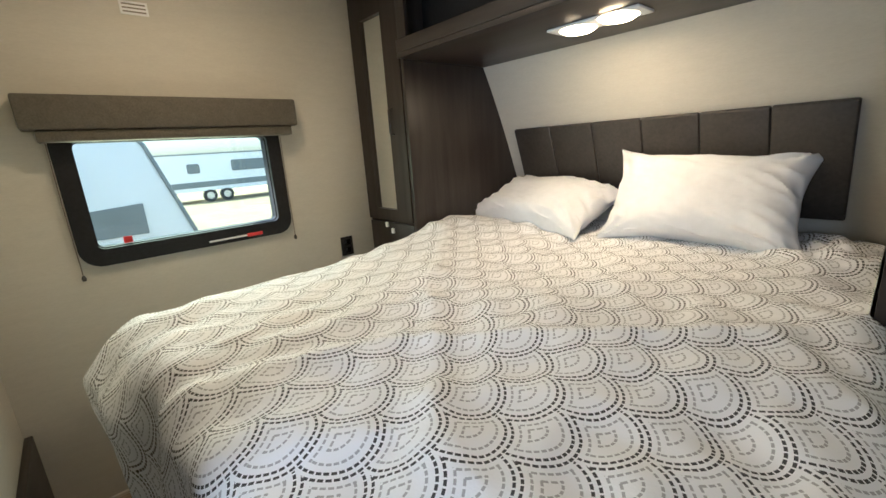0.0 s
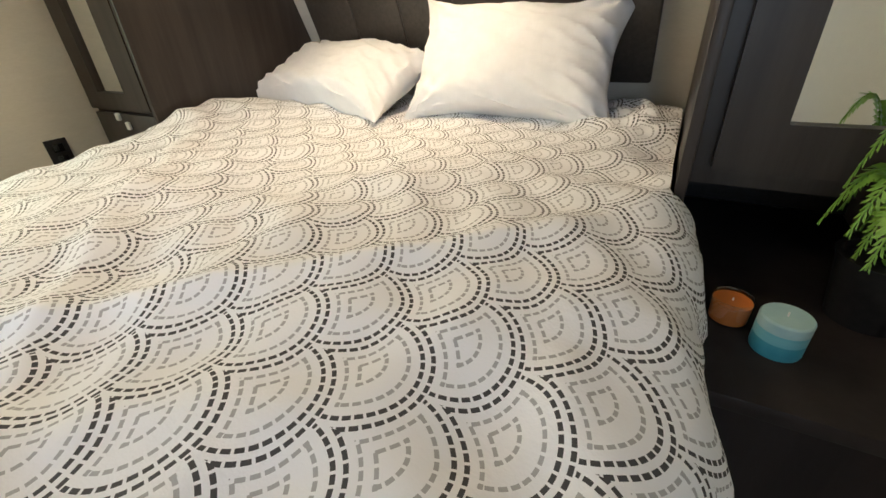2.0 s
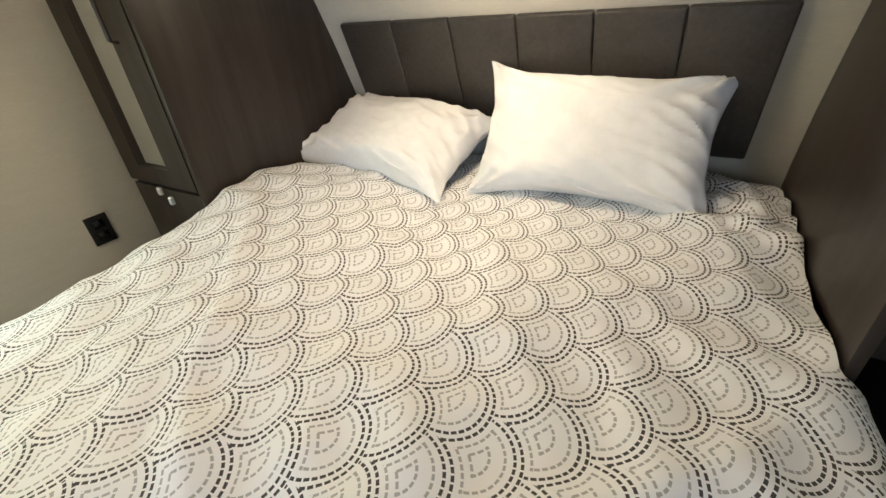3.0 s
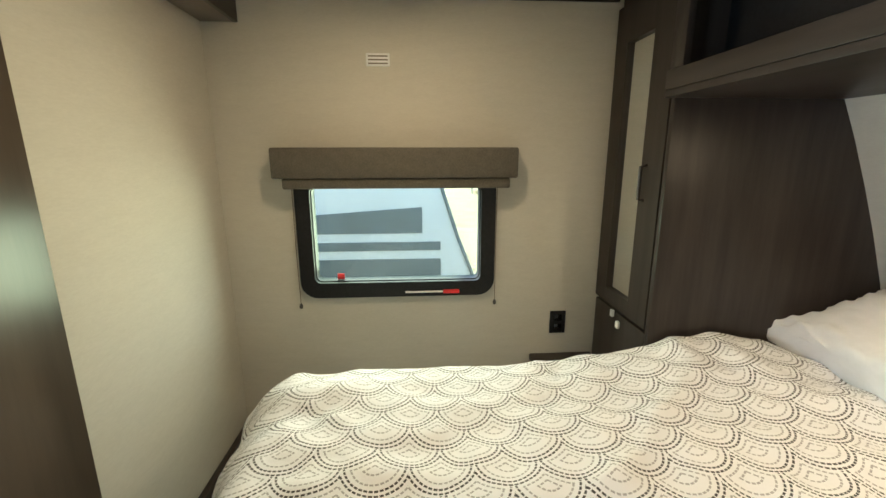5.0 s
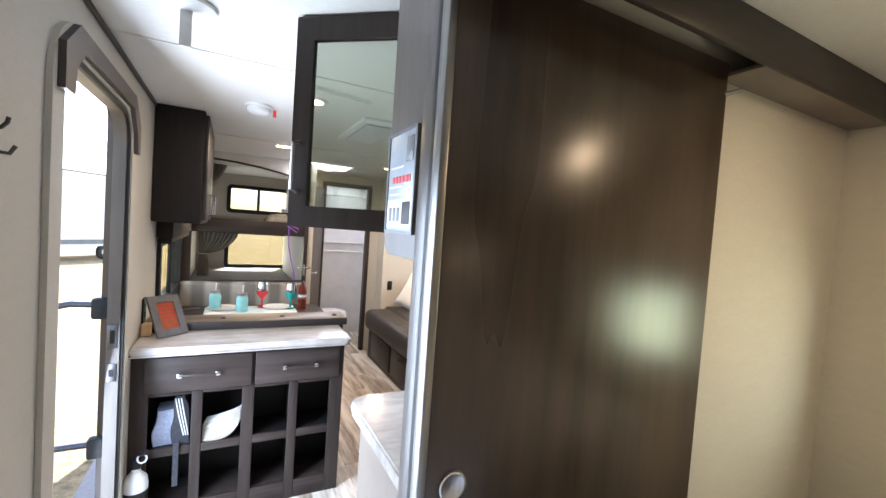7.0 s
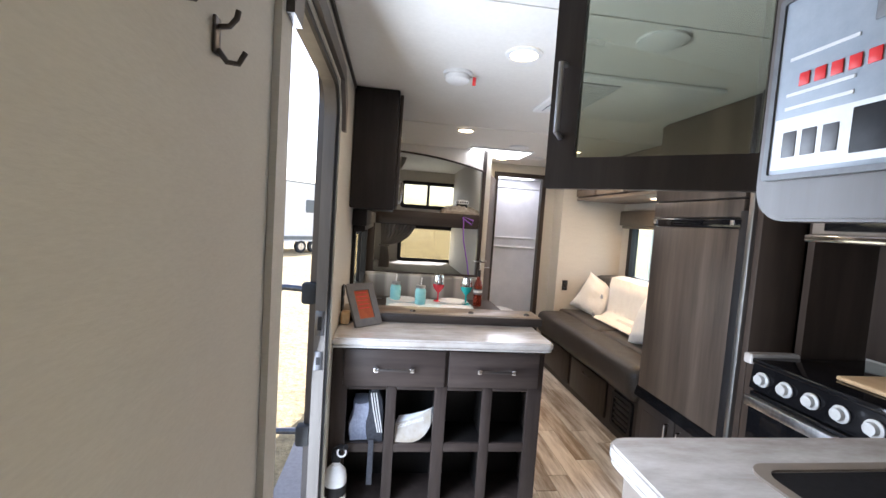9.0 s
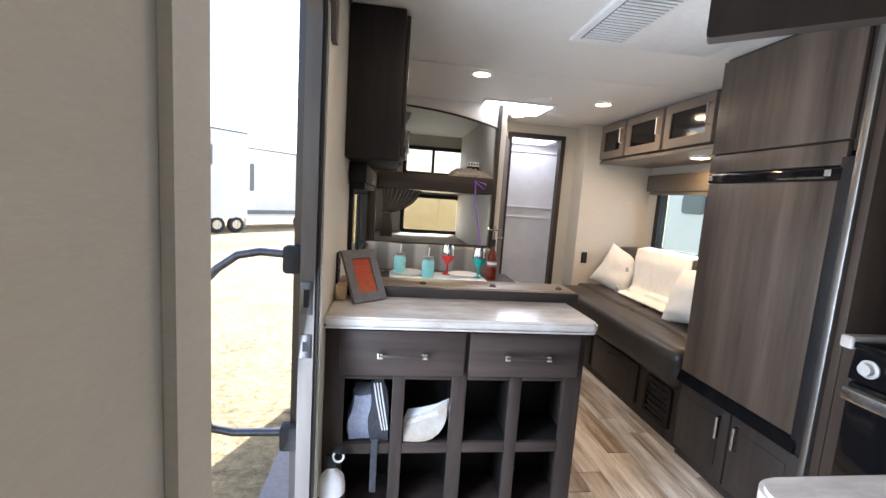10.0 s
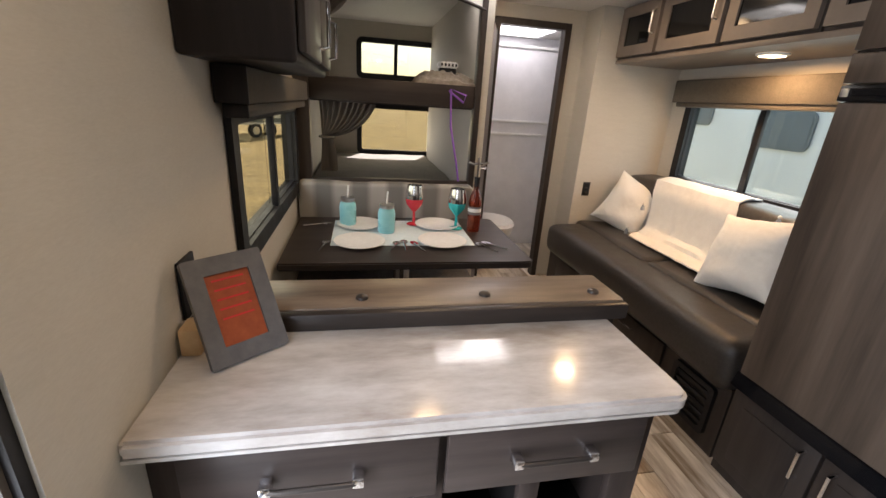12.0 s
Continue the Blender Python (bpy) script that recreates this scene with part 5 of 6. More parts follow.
part("pull_ring", tube([(-0.71 + 0.018 * math.cos(a), 3.142, 0.415 + 0.02 * math.sin(a)) for a in [k * math.tau / 16 for k in range(17)]], 0.004, 6), M["white"], fe)


def cloth_pile(x0, x1, y0, y1, z, h, seed):
    b = box(x0, x1, y0, y1, z, z + h)
    bmesh.ops.subdivide_edges(b, edges=b.edges[:], cuts=9, use_grid_fill=True)
    for v in b.verts:
        t_ = (v.co.z - z) / h
        cx, cy = (x0 + x1) / 2, (y0 + y1) / 2
        v.co.x = cx + (v.co.x - cx) * (1 - 0.35 * t_) + 0.02 * noise.noise(v.co * 14 + Vector((seed, 0, 0)))
        v.co.y = cy + (v.co.y - cy) * (1 - 0.25 * t_) + 0.015 * noise.noise(v.co * 11 + Vector((seed, 3, 0)))
        v.co.z = max(z + 0.001, v.co.z + 0.02 * noise.noise(v.co * 12 + Vector((0, seed, 0))) * t_)
    return b


M["paper"] = grain("brochure_paper", (0.66, 0.67, 0.70), (0.78, 0.79, 0.82), (30, 30, 30), 0.4, 0.03)
M["map_paper"] = grain("printed_map_paper", (0.30, 0.22, 0.12), (0.62, 0.62, 0.62), (14, 14, 14), 0.35, 0.02, blotch=0.6)
M["pale_blue"] = grain("pale_blue_cloth", (0.27, 0.30, 0.41), (0.48, 0.52, 0.63), (90, 90, 90), 0.9, 0.4)
M["navy"] = grain("dark_grey_cloth", (0.03, 0.032, 0.04), (0.07, 0.072, 0.085), (90, 90, 90), 0.9, 0.4)
single("glove", cloth_pile(-0.70, -0.585, 3.29, 3.46, 0.391, 0.17, 3), M["pale_blue"], "pale blue knitted work glove stuffed in a cubby", "glove")
ap = thing("folded_apron", (-0.6, 3.36, 0.391), "dark folded apron with white edging in a cubby", "cloth")
part("cloth", cloth_pile(-0.615, -0.54, 3.275, 3.46, 0.391, 0.25, 9), M["navy"], ap)
for k in range(3):
    part("edging", tube([(-0.60 + 0.012 * k, 3.272, 0.63), (-0.585 + 0.012 * k, 3.268, 0.55), (-0.56 + 0.01 * k, 3.268, 0.44)], 0.003, 6), M["white"], ap)
part("strap", box(-0.60, -0.575, 3.236, 3.245, 0.20, 0.42, 0.002), M["navy"], ap, "hanging dark strap")
br = thing("brochures", (-0.39, 3.33, 0.391), "fanned stack of white printed brochures in a cubby", "papers")
for k in range(6):
    b = prism([(-0.086, 0.0), (-0.04, -0.004), (0.0, -0.002), (0.03, 0.008), (0.055, 0.026), (0.073, 0.05), (0.084, 0.08), (0.088, 0.115), (0.086, 0.15), (0.03, 0.118), (-0.03, 0.096), (-0.086, 0.082)], "y", 0, 0.003)
    o_ = part("brochure", b, M["paper"] if k else M["map_paper"], br)
    o_.data.transform(Matrix.Translation((-0.392 + 0.001 * k, 3.262 + 0.006 * k, 0.397 + 0.0025 * k)) @ Matrix.Rotation(radians(-24), 4, "X") @ Matrix.Rotation(radians(1.5 * k), 4, "Y"))
title = bpy.data.curves.new("title", "FONT")
title.body, title.size, title.extrude = "Southwest", 0.032, 0.0004
t_ob = new("title", title)
bpy.context.view_layer.update()
t_me = bpy.data.meshes.new_from_object(t_ob)
bpy.data.objects.remove(t_ob)
t_me.materials.append(M["white"])
t_me.transform(Matrix.Translation((-0.392, 3.262, 0.397)) @ Matrix.Rotation(radians(-24), 4, "X") @ Matrix.Translation((-0.078, -0.0008, 0.058)) @ Matrix.Rotation(radians(-16), 4, "Y") @ Matrix.Rotation(radians(90), 4, "X"))
t_part = new("title", t_me)
t_part.parent, t_part.matrix_parent_inverse = br, Matrix.Translation(-BASE[br])

# ---- cabinet over the dinette ----
uc = thing("upper_cabinet", (-0.66, 4.1, 1.5), "dark wood wall cabinet over the side window", "cabinet")
# same wood as the doors, darkened in colour for the unlit end
part("body", box(L + 0.001, -0.545, 3.63, 4.42, 1.497, H - 0.001, 0.01, 3), M["espresso_shade"], uc)
for a, b_ in ((3.65, 4.02), (4.03, 4.40)):
    d_ = part("door", box(-0.5445, -0.525, a, b_, 1.52, 2.12, 0.006), M["wood"], uc)
    part("handle", tube([(-0.525, b_ - 0.05, 1.56), (-0.50, b_ - 0.05, 1.565), (-0.50, b_ - 0.05, 1.68), (-0.525, b_ - 0.05, 1.685)], 0.006), M["chrome"], d_, "chrome bar handle")
v2 = valance("valance", L + 0.001, 1, 3.85, 5.14, 1.365, 1.495, 0.085, 0.035)
part("end_cap", box(L + 0.002, L + 0.087, 3.838, 3.8495, 1.40, 1.495, 0.002), M["espresso_shade"], v2, "dark wood end cap")
part("end_cap", box(L + 0.012, L + 0.078, 3.865, 3.8775, 1.363, 1.399, 0.002), M["espresso_shade"], v2)

# ---- dinette ----
dt = thing("dinette_table", (-0.2, 4.75, 0), "dark wood dinette table set for four", "table")
part("tabletop", prism(rounded(L + 0.02, 0.40, 4.33, 5.08, 0.04, only=(1, 2)), "z", 0.715, 0.75, 0.006), M["wood_h"], dt)
part("pedestal", cyl(-0.2, 4.7, 0.02, 0.714, 0.045), M["metal"], dt)
part("foot", cyl(-0.2, 4.7, 0.0, 0.0195, 0.2, bev=0.006), M["bronze"], dt)
M["plaid"] = mat("plaid_cloth", (0.3, 0.3, 0.3), 0.9)
_w = nd(M["plaid"], "ShaderNodeTexWave", Scale=1.5, Distortion=0.4)
_w.bands_direction = "X"
ln(M["plaid"], coords(M["plaid"]), _w.inputs["Vector"])
_r = M["plaid"].node_tree.nodes.new("ShaderNodeValToRGB")
_r.color_ramp.elements[0].color, _r.color_ramp.elements[1].color = (0.17, 0.165, 0.155, 1), (0.36, 0.345, 0.32, 1)
_r.color_ramp.elements[0].position, _r.color_ramp.elements[1].position = 0.25, 0.75
ln(M["plaid"], _w.outputs["Fac"], _r.inputs[0])
ln(M["plaid"], _r.outputs[0], M["plaid"].node_tree.nodes["Principled BSDF"].inputs["Base Color"])
rb = thing("dinette_bench", (-0.25, 5.1, 0), "dinette bench with a striped grey fabric back", "bench")
part("back_cushion", cushion(L + 0.01, 0.285, 5.085, 5.185, 0.46, 0.955, 0.03), M["plaid"], rb)
part("seat_cushion", cushion(L + 0.01, 0.25, 4.80, 5.08, 0.36, 0.46, 0.03), M["mattress"], rb)
part("seat_box", box(L + 0.01, 0.24, 4.84, 5.18, 0.0, 0.359), M["wood"], rb)

single("placemat", box(-0.56, 0.165, 4.56, 5.0, 0.7505, 0.7525, 0.0008), M["mat_cloth"], "pale blue cloth runner on the dinette table", "runner")
for x, y in ((-0.42, 4.60), (0.0, 4.61), (-0.42, 4.90), (0.02, 4.90)):
    p_ = single("plate", lathe([(0, 0.004), (0.07, 0.004), (0.085, 0.009), (0.125, 0.016), (0.127, 0.013), (0.085, 0.004), (0.06, 0.0), (0, 0.0)], x, y, 0.753, 32), M["white"], "white dinner plate on the dinette table", "plate", "dinner plates")


def jar(x, y):
    j = thing("drinking_jar", (x, y, 0.753), "frosted aqua drinking jar with lid and straw", "jar", "drinking jars")
    part("glass", lathe([(0, 0), (0.040, 0), (0.045, 0.008), (0.046, 0.104), (0.042, 0.124), (0.036, 0.133), (0.036, 0.142)], x, y, 0.753, 20), M["aqua"], j)
    part("lid", lathe([(0.038, 0.135), (0.039, 0.155), (0, 0.156)], x, y, 0.753, 20), M["metal"], j, "brushed metal lid")
    part("straw", tube([(x, y, 0.9085), (x + 0.004, y, 0.975)], 0.0045, 8), M["white"], j)


jar(-0.485, 4.92)
jar(-0.278, 4.78)
M["aqua_metal"] = mat("aqua_enamel", (0.02, 0.5, 0.5), 0.25, 0.3)
M["red_metal"] = mat("coral_enamel", (0.72, 0.05, 0.07), 0.25, 0.3)


def goblet(x, y, col, label):
    g = thing("goblet", (x, y, 0.753), label, "goblet", "goblets")
    part("stem", lathe([(0, 0), (0.041, 0.002), (0.034, 0.008), (0.008, 0.014), (0.007, 0.075), (0.022, 0.092), (0.046, 0.122), (0.0525, 0.155)], x, y, 0.753, 22), M[col], g)
    part("cup", lathe([(0.0525, 0.155), (0.0515, 0.18), (0.042, 0.232), (0.040, 0.232), (0.048, 0.18), (0.02, 0.12)], x, y, 0.753, 22), M["chrome"], g, "polished metal cup")


goblet(-0.112, 4.93, "red_metal", "coral red and chrome goblet on the table")
goblet(0.122, 4.85, "aqua_metal", "turquoise and chrome goblet on the table")
M["rose"] = mat("rose_wine", (0.36, 0.05, 0.02), 0.06)
M["rose"].node_tree.nodes["Principled BSDF"].inputs["Transmission Weight"].default_value = 0.75
WX, WY = 0.218, 4.82
wb = thing("wine_bottle", (WX, WY, 0.75), "rose wine bottle with a corkscrew in its neck", "bottle")
part("bottle", lathe([(0, 0), (0.035, 0), (0.037, 0.01), (0.037, 0.17), (0.031, 0.20), (0.016, 0.235), (0.0145, 0.29), (0, 0.291)], WX, WY, 0.751, 24), M["rose"], wb)
part("neck_foil", lathe([(0.0155, 0.24), (0.0155, 0.295), (0.017, 0.297), (0.017, 0.308), (0, 0.31)], WX, WY, 0.751, 20), M["black"], wb, "dark neck foil")
part("label", lathe([(0.0375, 0.10), (0.0377, 0.10), (0.0377, 0.145), (0.0375, 0.145)], WX, WY, 0.751, 24), M["grey_plastic"], wb, "grey paper label")
part("label_stripe", lathe([(0.0379, 0.115), (0.0380, 0.115), (0.0380, 0.135), (0.0379, 0.135)], WX, WY, 0.751, 24), M["white"], wb, "white printed stripe")
part("corkscrew", tube([(WX, WY, 1.062), (WX, WY, 1.165)], 0.007), M["chrome"], wb, "chrome winged corkscrew")
part("wing", tube([(WX - 0.055, WY, 1.14), (WX - 0.03, WY, 1.128), (WX, WY, 1.135), (WX + 0.03, WY, 1.128), (WX + 0.055, WY, 1.14)], 0.007), M["chrome"], wb)


def cutlery(x, y, a, label):
    c_ = thing("cutlery", (x, y, 0.753), label, "cutlery", "table cutlery")
    d_ = Vector((math.sin(a), -math.cos(a), 0))
    s_ = Vector((x, y, 0.757))
    part("stem", tube([s_, s_ + d_ * 0.13], 0.0042, 6), M["chrome"], c_)
    b = lathe([(0, -0.004), (0.016, 0.0), (0.017, 0.002), (0, 0.0)], 0, 0, 0, 14)
    bmesh.ops.scale(b, vec=(1.15, 1.75, 1), verts=b.verts)
    bmesh.ops.transform(b, matrix=Matrix.Translation(s_) @ Matrix.Rotation(a, 4, "Z"), verts=b.verts)
    part("bowl", b, M["chrome"], c_)


for x, y, a in ((-0.20, 4.60, 0.0), (-0.24, 4.58, -0.3), (-0.15, 4.58, 0.3), (0.19, 4.56, 0.5), (0.23, 4.58, 0.7), (-0.58, 4.60, -0.2), (-0.60, 4.92, -1.2)):
    cutlery(x, y, a, "chrome spoon lying on the dinette table")

# ---- bunks ----
bk = thing("bunk_bed", (-0.25, 6.2, 0), "built-in double bunk with dark wood rails", "bunk bed")
part("post", box(L + 0.001, -0.70, 5.19, 5.25, 0.0, H - 0.001, 0.003), M["wood"], bk)
part("post", box(0.265, 0.30, 5.19, 5.258, 0.0, H - 0.001, 0.003), M["wood"], bk)
part("upper_rail", box(-0.699, 0.264, 5.195, 5.225, 1.41, 1.535, 0.003), M["wood_h"], bk)
part("lower_rail", box(-0.699, 0.264, 5.195, 5.225, 0.55, 0.965, 0.003), M["wood_h"], bk)
part("upper_base", box(L + 0.001, 0.299, 5.26, RY - 0.001, 1.40, 1.43), M["wood"], bk)
part("lower_base", box(L + 0.001, 0.299, 5.26, RY - 0.001, 0.70, 0.74), M["wood"], bk)
part("mattress", cushion(L + 0.01, 0.295, 5.26, RY - 0.01, 0.741, 0.86, 0.03), M["mattress"], bk, "grey-brown bunk mattress")
part("mattress", cushion(L + 0.01, 0.295, 5.26, RY - 0.01, 1.431, 1.52, 0.03), M["mattress"], bk, "grey-brown bunk mattress")
arc = [(L + 0.002, 2.10)] + [(-0.78 + 1.07 * k / 14, 2.07 - 0.13 * (k / 14) ** 2.4) for k in range(15)]
structure("bunk_header", prism([(L + 0.002, H - 0.001)] + [(x, z) for x, z in arc] + [(0.299, 1.93), (0.299, H - 0.001)], "y", 5.20, 5.215), M["ceiling"], "off-white header panel over the bunks", "panel")
structure("bunk_header_trim", tube([(x, 5.196, z) for x, z in arc[1:]], 0.009, 8), M["wood"], "curved dark trim under the bunk header", "trim")


def curtain(name, x0, width, z_top, z_tie, z_low, y):
    """A drape drawn to one side: full at the rod, swooping into a tie, falling narrow below."""
    b = bmesh.new()
    rows_ = []
    for j in range(37):
        q = j / 36
        row_ = []
        for k in range(97):
            s_ = k / 96
            fold = math.sin(s_ * 58 + 0.8 * math.sin(s_ * 9))
            if q <= 0.6:
                t_ = q / 0.6
                ax, az = x0 + width * s_, z_top - 0.01 * s_
                cx_, cz_ = x0 + 0.01 + width * s_ * 0.78, z_tie + (z_top - z_tie) * (0.55 - 0.38 * s_)
                bx_, bz_ = x0 + 0.012 + 0.06 * s_, z_tie
                x = ax * (1 - t_) ** 2 + 2 * cx_ * t_ * (1 - t_) + bx_ * t_ * t_
                z = az * (1 - t_) ** 2 + 2 * cz_ * t_ * (1 - t_) + bz_ * t_ * t_
                amp = 0.020 - 0.008 * t_
            else:
                t_ = (q - 0.6) / 0.4
                x = x0 + 0.012 * (1 - t_) + (0.06 + 0.035 * math.sin(t_ * 1.6)) * s_
                z = z_tie + (z_low - z_tie) * t_
                amp = 0.012 + 0.008 * t_
            row_.append(b.verts.new((x + 0.004 * fold, y + amp * fold + 0.01 * noise.noise(Vector((s_ * 6, q * 4, 1))), z)))
        rows_.append(row_)
    for p_, q_ in zip(rows_, rows_[1:]):
        for k in range(96):
            b.faces.new((p_[k], p_[k + 1], q_[k + 1], q_[k]))
    bmesh.ops.solidify(b, geom=b.faces[:], thickness=0.002)
    c_ = thing(name, (x0 + 0.04, y, z_low), "taupe bunk curtain tied back to one side", "curtain", "bunk curtains")
    part("drape", b, M["curtain"], c_)
    part("tie_band", tube([(x0 + 0.042 + 0.042 * math.cos(a), y + 0.026 * math.sin(a), z_tie) for a in [k * math.tau / 16 for k in range(17)]], 0.008, 8), M["fabric_dark"], c_, "matching fabric tie")
    return c_


curtain("curtain", -0.655, 0.33, 1.405, 1.195, 0.99, 5.285)
curtain("curtain", -0.69, 0.24, 2.04, 1.84, 1.54, 5.285)


def rumpled(x0, x1, y0, y1, z, h, seed):
    """A loosely folded blanket: rounded lobes with sharp creases between them."""
    b = bmesh.new()
    nx, ny = 56, 40
    top, low = [], []
    for j in range(ny + 1):
        ra, rb = [], []
        for k in range(nx + 1):
            s_, q_ = k / nx * 2 - 1, j / ny * 2 - 1
            body = max(1 - s_ ** 4, 0.0) ** 0.5 * max(1 - q_ ** 4, 0.0) ** 0.5
            lobe = 1 - 1.7 * abs(noise.noise(Vector((s_ * 1.6 + seed, q_ * 2.6 + s_, seed))))
            fine = noise.noise(Vector((s_ * 6, q_ * 5 + seed, 2)))
            x = (x0 + x1) / 2 + s_ * (x1 - x0) / 2 * (1 + 0.10 * noise.noise(Vector((q_ * 3, s_, seed))))
            y = (y0 + y1) / 2 + q_ * (y1 - y0) / 2 * (1 + 0.10 * noise.noise(Vector((s_ * 3, q_, seed + 4))))
            ra.append(b.verts.new((x, y, z + 0.002 + h * body * (0.42 + 0.5 * lobe + 0.12 * fine))))
            rb.append(b.verts.new((x, y, z)) if 0 < k < nx and 0 < j < ny else ra[-1])
        top.append(ra)
        low.append(rb)
    for j in range(ny):
        for k in range(nx):
            b.faces.new((top[j][k], top[j][k + 1], top[j + 1][k + 1], top[j + 1][k]))
            b.faces.new((low[j][k], low[j + 1][k], low[j + 1][k + 1], low[j][k + 1]))
    bmesh.ops.recalc_face_normals(b, faces=b.faces)
    return b


single("folded_blanket", rumpled(-0.10, 0.285, 5.215, 5.50, 1.521, 0.10, 5.3), M["tan"], "crumpled taupe blanket on the upper bunk", "blanket")
lt = thing("lantern", (0.115, 5.36, 1.60), "small black and white lantern on the upper bunk blanket", "lantern")
part("body", prism(rounded(0.062, 0.168, 5.32, 5.40, 0.02), "z", 1.592, 1.633, 0.004), M["black"], lt)
cap_ = part("cap", prism(rounded(0.052, 0.178, 5.31, 5.41, 0.03), "z", 1.6335, 1.668, 0.008), M["white"], lt, "white slotted cap")
for k in range(5):
    part("slot", box(0.066 + 0.022 * k, 0.078 + 0.022 * k, 5.3085, 5.3095, 1.643, 1.658), M["black"], cap_)
part("lens", lathe([(0.022, 0.0), (0.018, 0.006), (0.0, 0.008)], 0.115, 5.36, 1.6685, 16), M["grey_plastic"], lt)
M["purple"] = mat("purple_strap", (0.22, 0.08, 0.4), 0.6)
hg = single("hanger_strap", tube([(0.10, 5.18, 1.50), (0.19, 5.17, 1.44), (0.20, 5.16, 1.48), (0.11, 5.17, 1.51), (0.12, 5.165, 1.30), (0.17, 5.16, 1.08), (0.19, 5.16, 0.97)], 0.006, 8), M["purple"], "purple strap hanging from the upper bunk rail", "strap")

# ---- bathroom ----
bf = thing("door_2", (0.85, 5.9, 0), "dark bathroom door frame, its door standing open", "door", kind="structure")
part("jamb", ring_prism(rounded(0.545, 1.145, -0.02, 2.045, 0.003, 2), rounded(0.59, 1.10, -0.02, 2.0, 0.003, 2), "y", 5.866, 5.944), M["wood"], bf)
bd = thing("bathroom_door", (0.5, 5.6, 0), "grey-brown bathroom door swung open, chrome lever handle", "door")
db = box(0, 0.54, -0.017, 0.017, 0.02, 1.95, 0.003)
slab = part("slab", db, M["grey_wood"], bd)
kb1 = part("handle", tube([(0.50, -0.017, 1.02), (0.50, -0.05, 1.02), (0.43, -0.055, 1.02)], 0.009), M["chrome"], bd, "chrome lever handle")
kb2 = part("handle", tube([(0.50, 0.017, 1.02), (0.50, 0.05, 1.02), (0.43, 0.055, 1.02)], 0.009), M["chrome"], bd, "chrome lever handle")
for ob_ in (slab, kb1, kb2):
    ob_.data.transform(Matrix.Translation((0.55, 5.86, 0)) @ Matrix.Rotation(radians(-111), 4, "Z"))
sh = thing("shower_door", (0.9, 6.62, 0), "white shower enclosure door with cross rails", "shower")
part("panel", box(0.50, 1.40, 6.60, 6.62, 0.05, 1.94, 0.004), M["white_door"], sh)
for z in (1.18, 1.30):
    part("rail", box(0.52, 1.38, 6.575, 6.5995, z - 0.012, z + 0.012, 0.005), M["white"], sh)
part("frame", box(0.50, 1.40, 6.59, 6.63, 1.941, 1.965, 0.004), M["white"], sh)
M["bath_milk"] = mat("milky_bath_acrylic", (0.9, 0.9, 0.9), 0.4)
emit(M["bath_milk"], (1, 0.99, 0.98), 1.6)
bs = thing("bath_skylight", (1.05, 6.8, H), "bright square skylight in the bathroom ceiling", "skylight", kind="structure")
part("frame", ring_prism(rounded(0.66, 1.44, 6.34, 7.24, 0.02), rounded(0.70, 1.40, 6.38, 7.20, 0.02), "z", H - 0.014, H - 0.001), M["white"], bs)
part("dome", box(0.70, 1.40, 6.38, 7.20, H - 0.008, H - 0.002), M["bath_milk"], bs, "glowing milky dome")
to = thing("toilet", (0.82, 6.25, 0), "white toilet with its lid closed", "toilet")
bw = lathe([(0, 0), (0.11, 0), (0.10, 0.06), (0.12, 0.2), (0.18, 0.33), (0.19, 0.38), (0, 0.38)], 0, 0, 0)
bmesh.ops.scale(bw, vec=(1, 1.25, 1), verts=bw.verts)
bmesh.ops.translate(bw, vec=(0.80, 6.22, 0), verts=bw.verts)
part("bowl", bw, M["white"], to)
ld = lathe([(0, 0.38), (0.19, 0.381), (0.2, 0.40), (0.185, 0.425), (0, 0.43)], 0, 0, 0.0)
bmesh.ops.scale(ld, vec=(1, 1.25, 1), verts=ld.verts)
bmesh.ops.translate(ld, vec=(0.80, 6.22, 0.002), verts=ld.verts)
part("lid", ld, M["white"], to)
part("tank_base", box(0.62, 0.98, 6.46, 6.58, 0.0, 0.30, 0.02), M["white"], to)

# ---- ceiling fittings ----
def downlight(x, y, r=0.055, group="ceiling lights"):
    d_ = thing("ceiling_light", (x, y, H), "round recessed ceiling light, lit warm white", "lamp", group)
    part("rim", lathe([(r * 1.35, 0.0), (r * 1.35, -0.004), (r, -0.009), (r * 0.98, -0.004)], x, y, H - 0.0005), M["white"], d_)
    part("diffuser", lathe([(r, -0.005), (r * 0.5, -0.009), (0, -0.010)], x, y, H - 0.0005), M["lamp_glow"], d_)


for x, y in ((-0.07, 3.0), (-0.05, 4.42), (0.99, 4.85), (0.53, 5.55), (0.95, 0.87)):
    downlight(x, y)
cr = thing("corner_lamp", (0.42, 5.45, 2.0), "small warm lamp at the bunk corner, lit", "lamp")
part("base", cyl(0.36, 5.42, 2.085, 2.10, 0.03), M["white"], cr)
part("lens", lathe([(0.03, 0), (0.02, -0.02), (0, -0.025)], 0.36, 5.42, 2.0848), M["lamp_glow"], cr)
sm = thing("smoke_detector", (-0.29, 3.29, H), "round white smoke detector on the ceiling", "smoke detector")
part("base", lathe([(0.068, 0), (0.068, -0.012), (0.06, -0.014)], -0.29, 3.29, H - 0.0005), M["white"], sm)
part("cover", lathe([(0.058, -0.0145), (0.056, -0.034), (0.04, -0.044), (0, -0.045)], -0.29, 3.29, H - 0.0005), M["white"], sm)
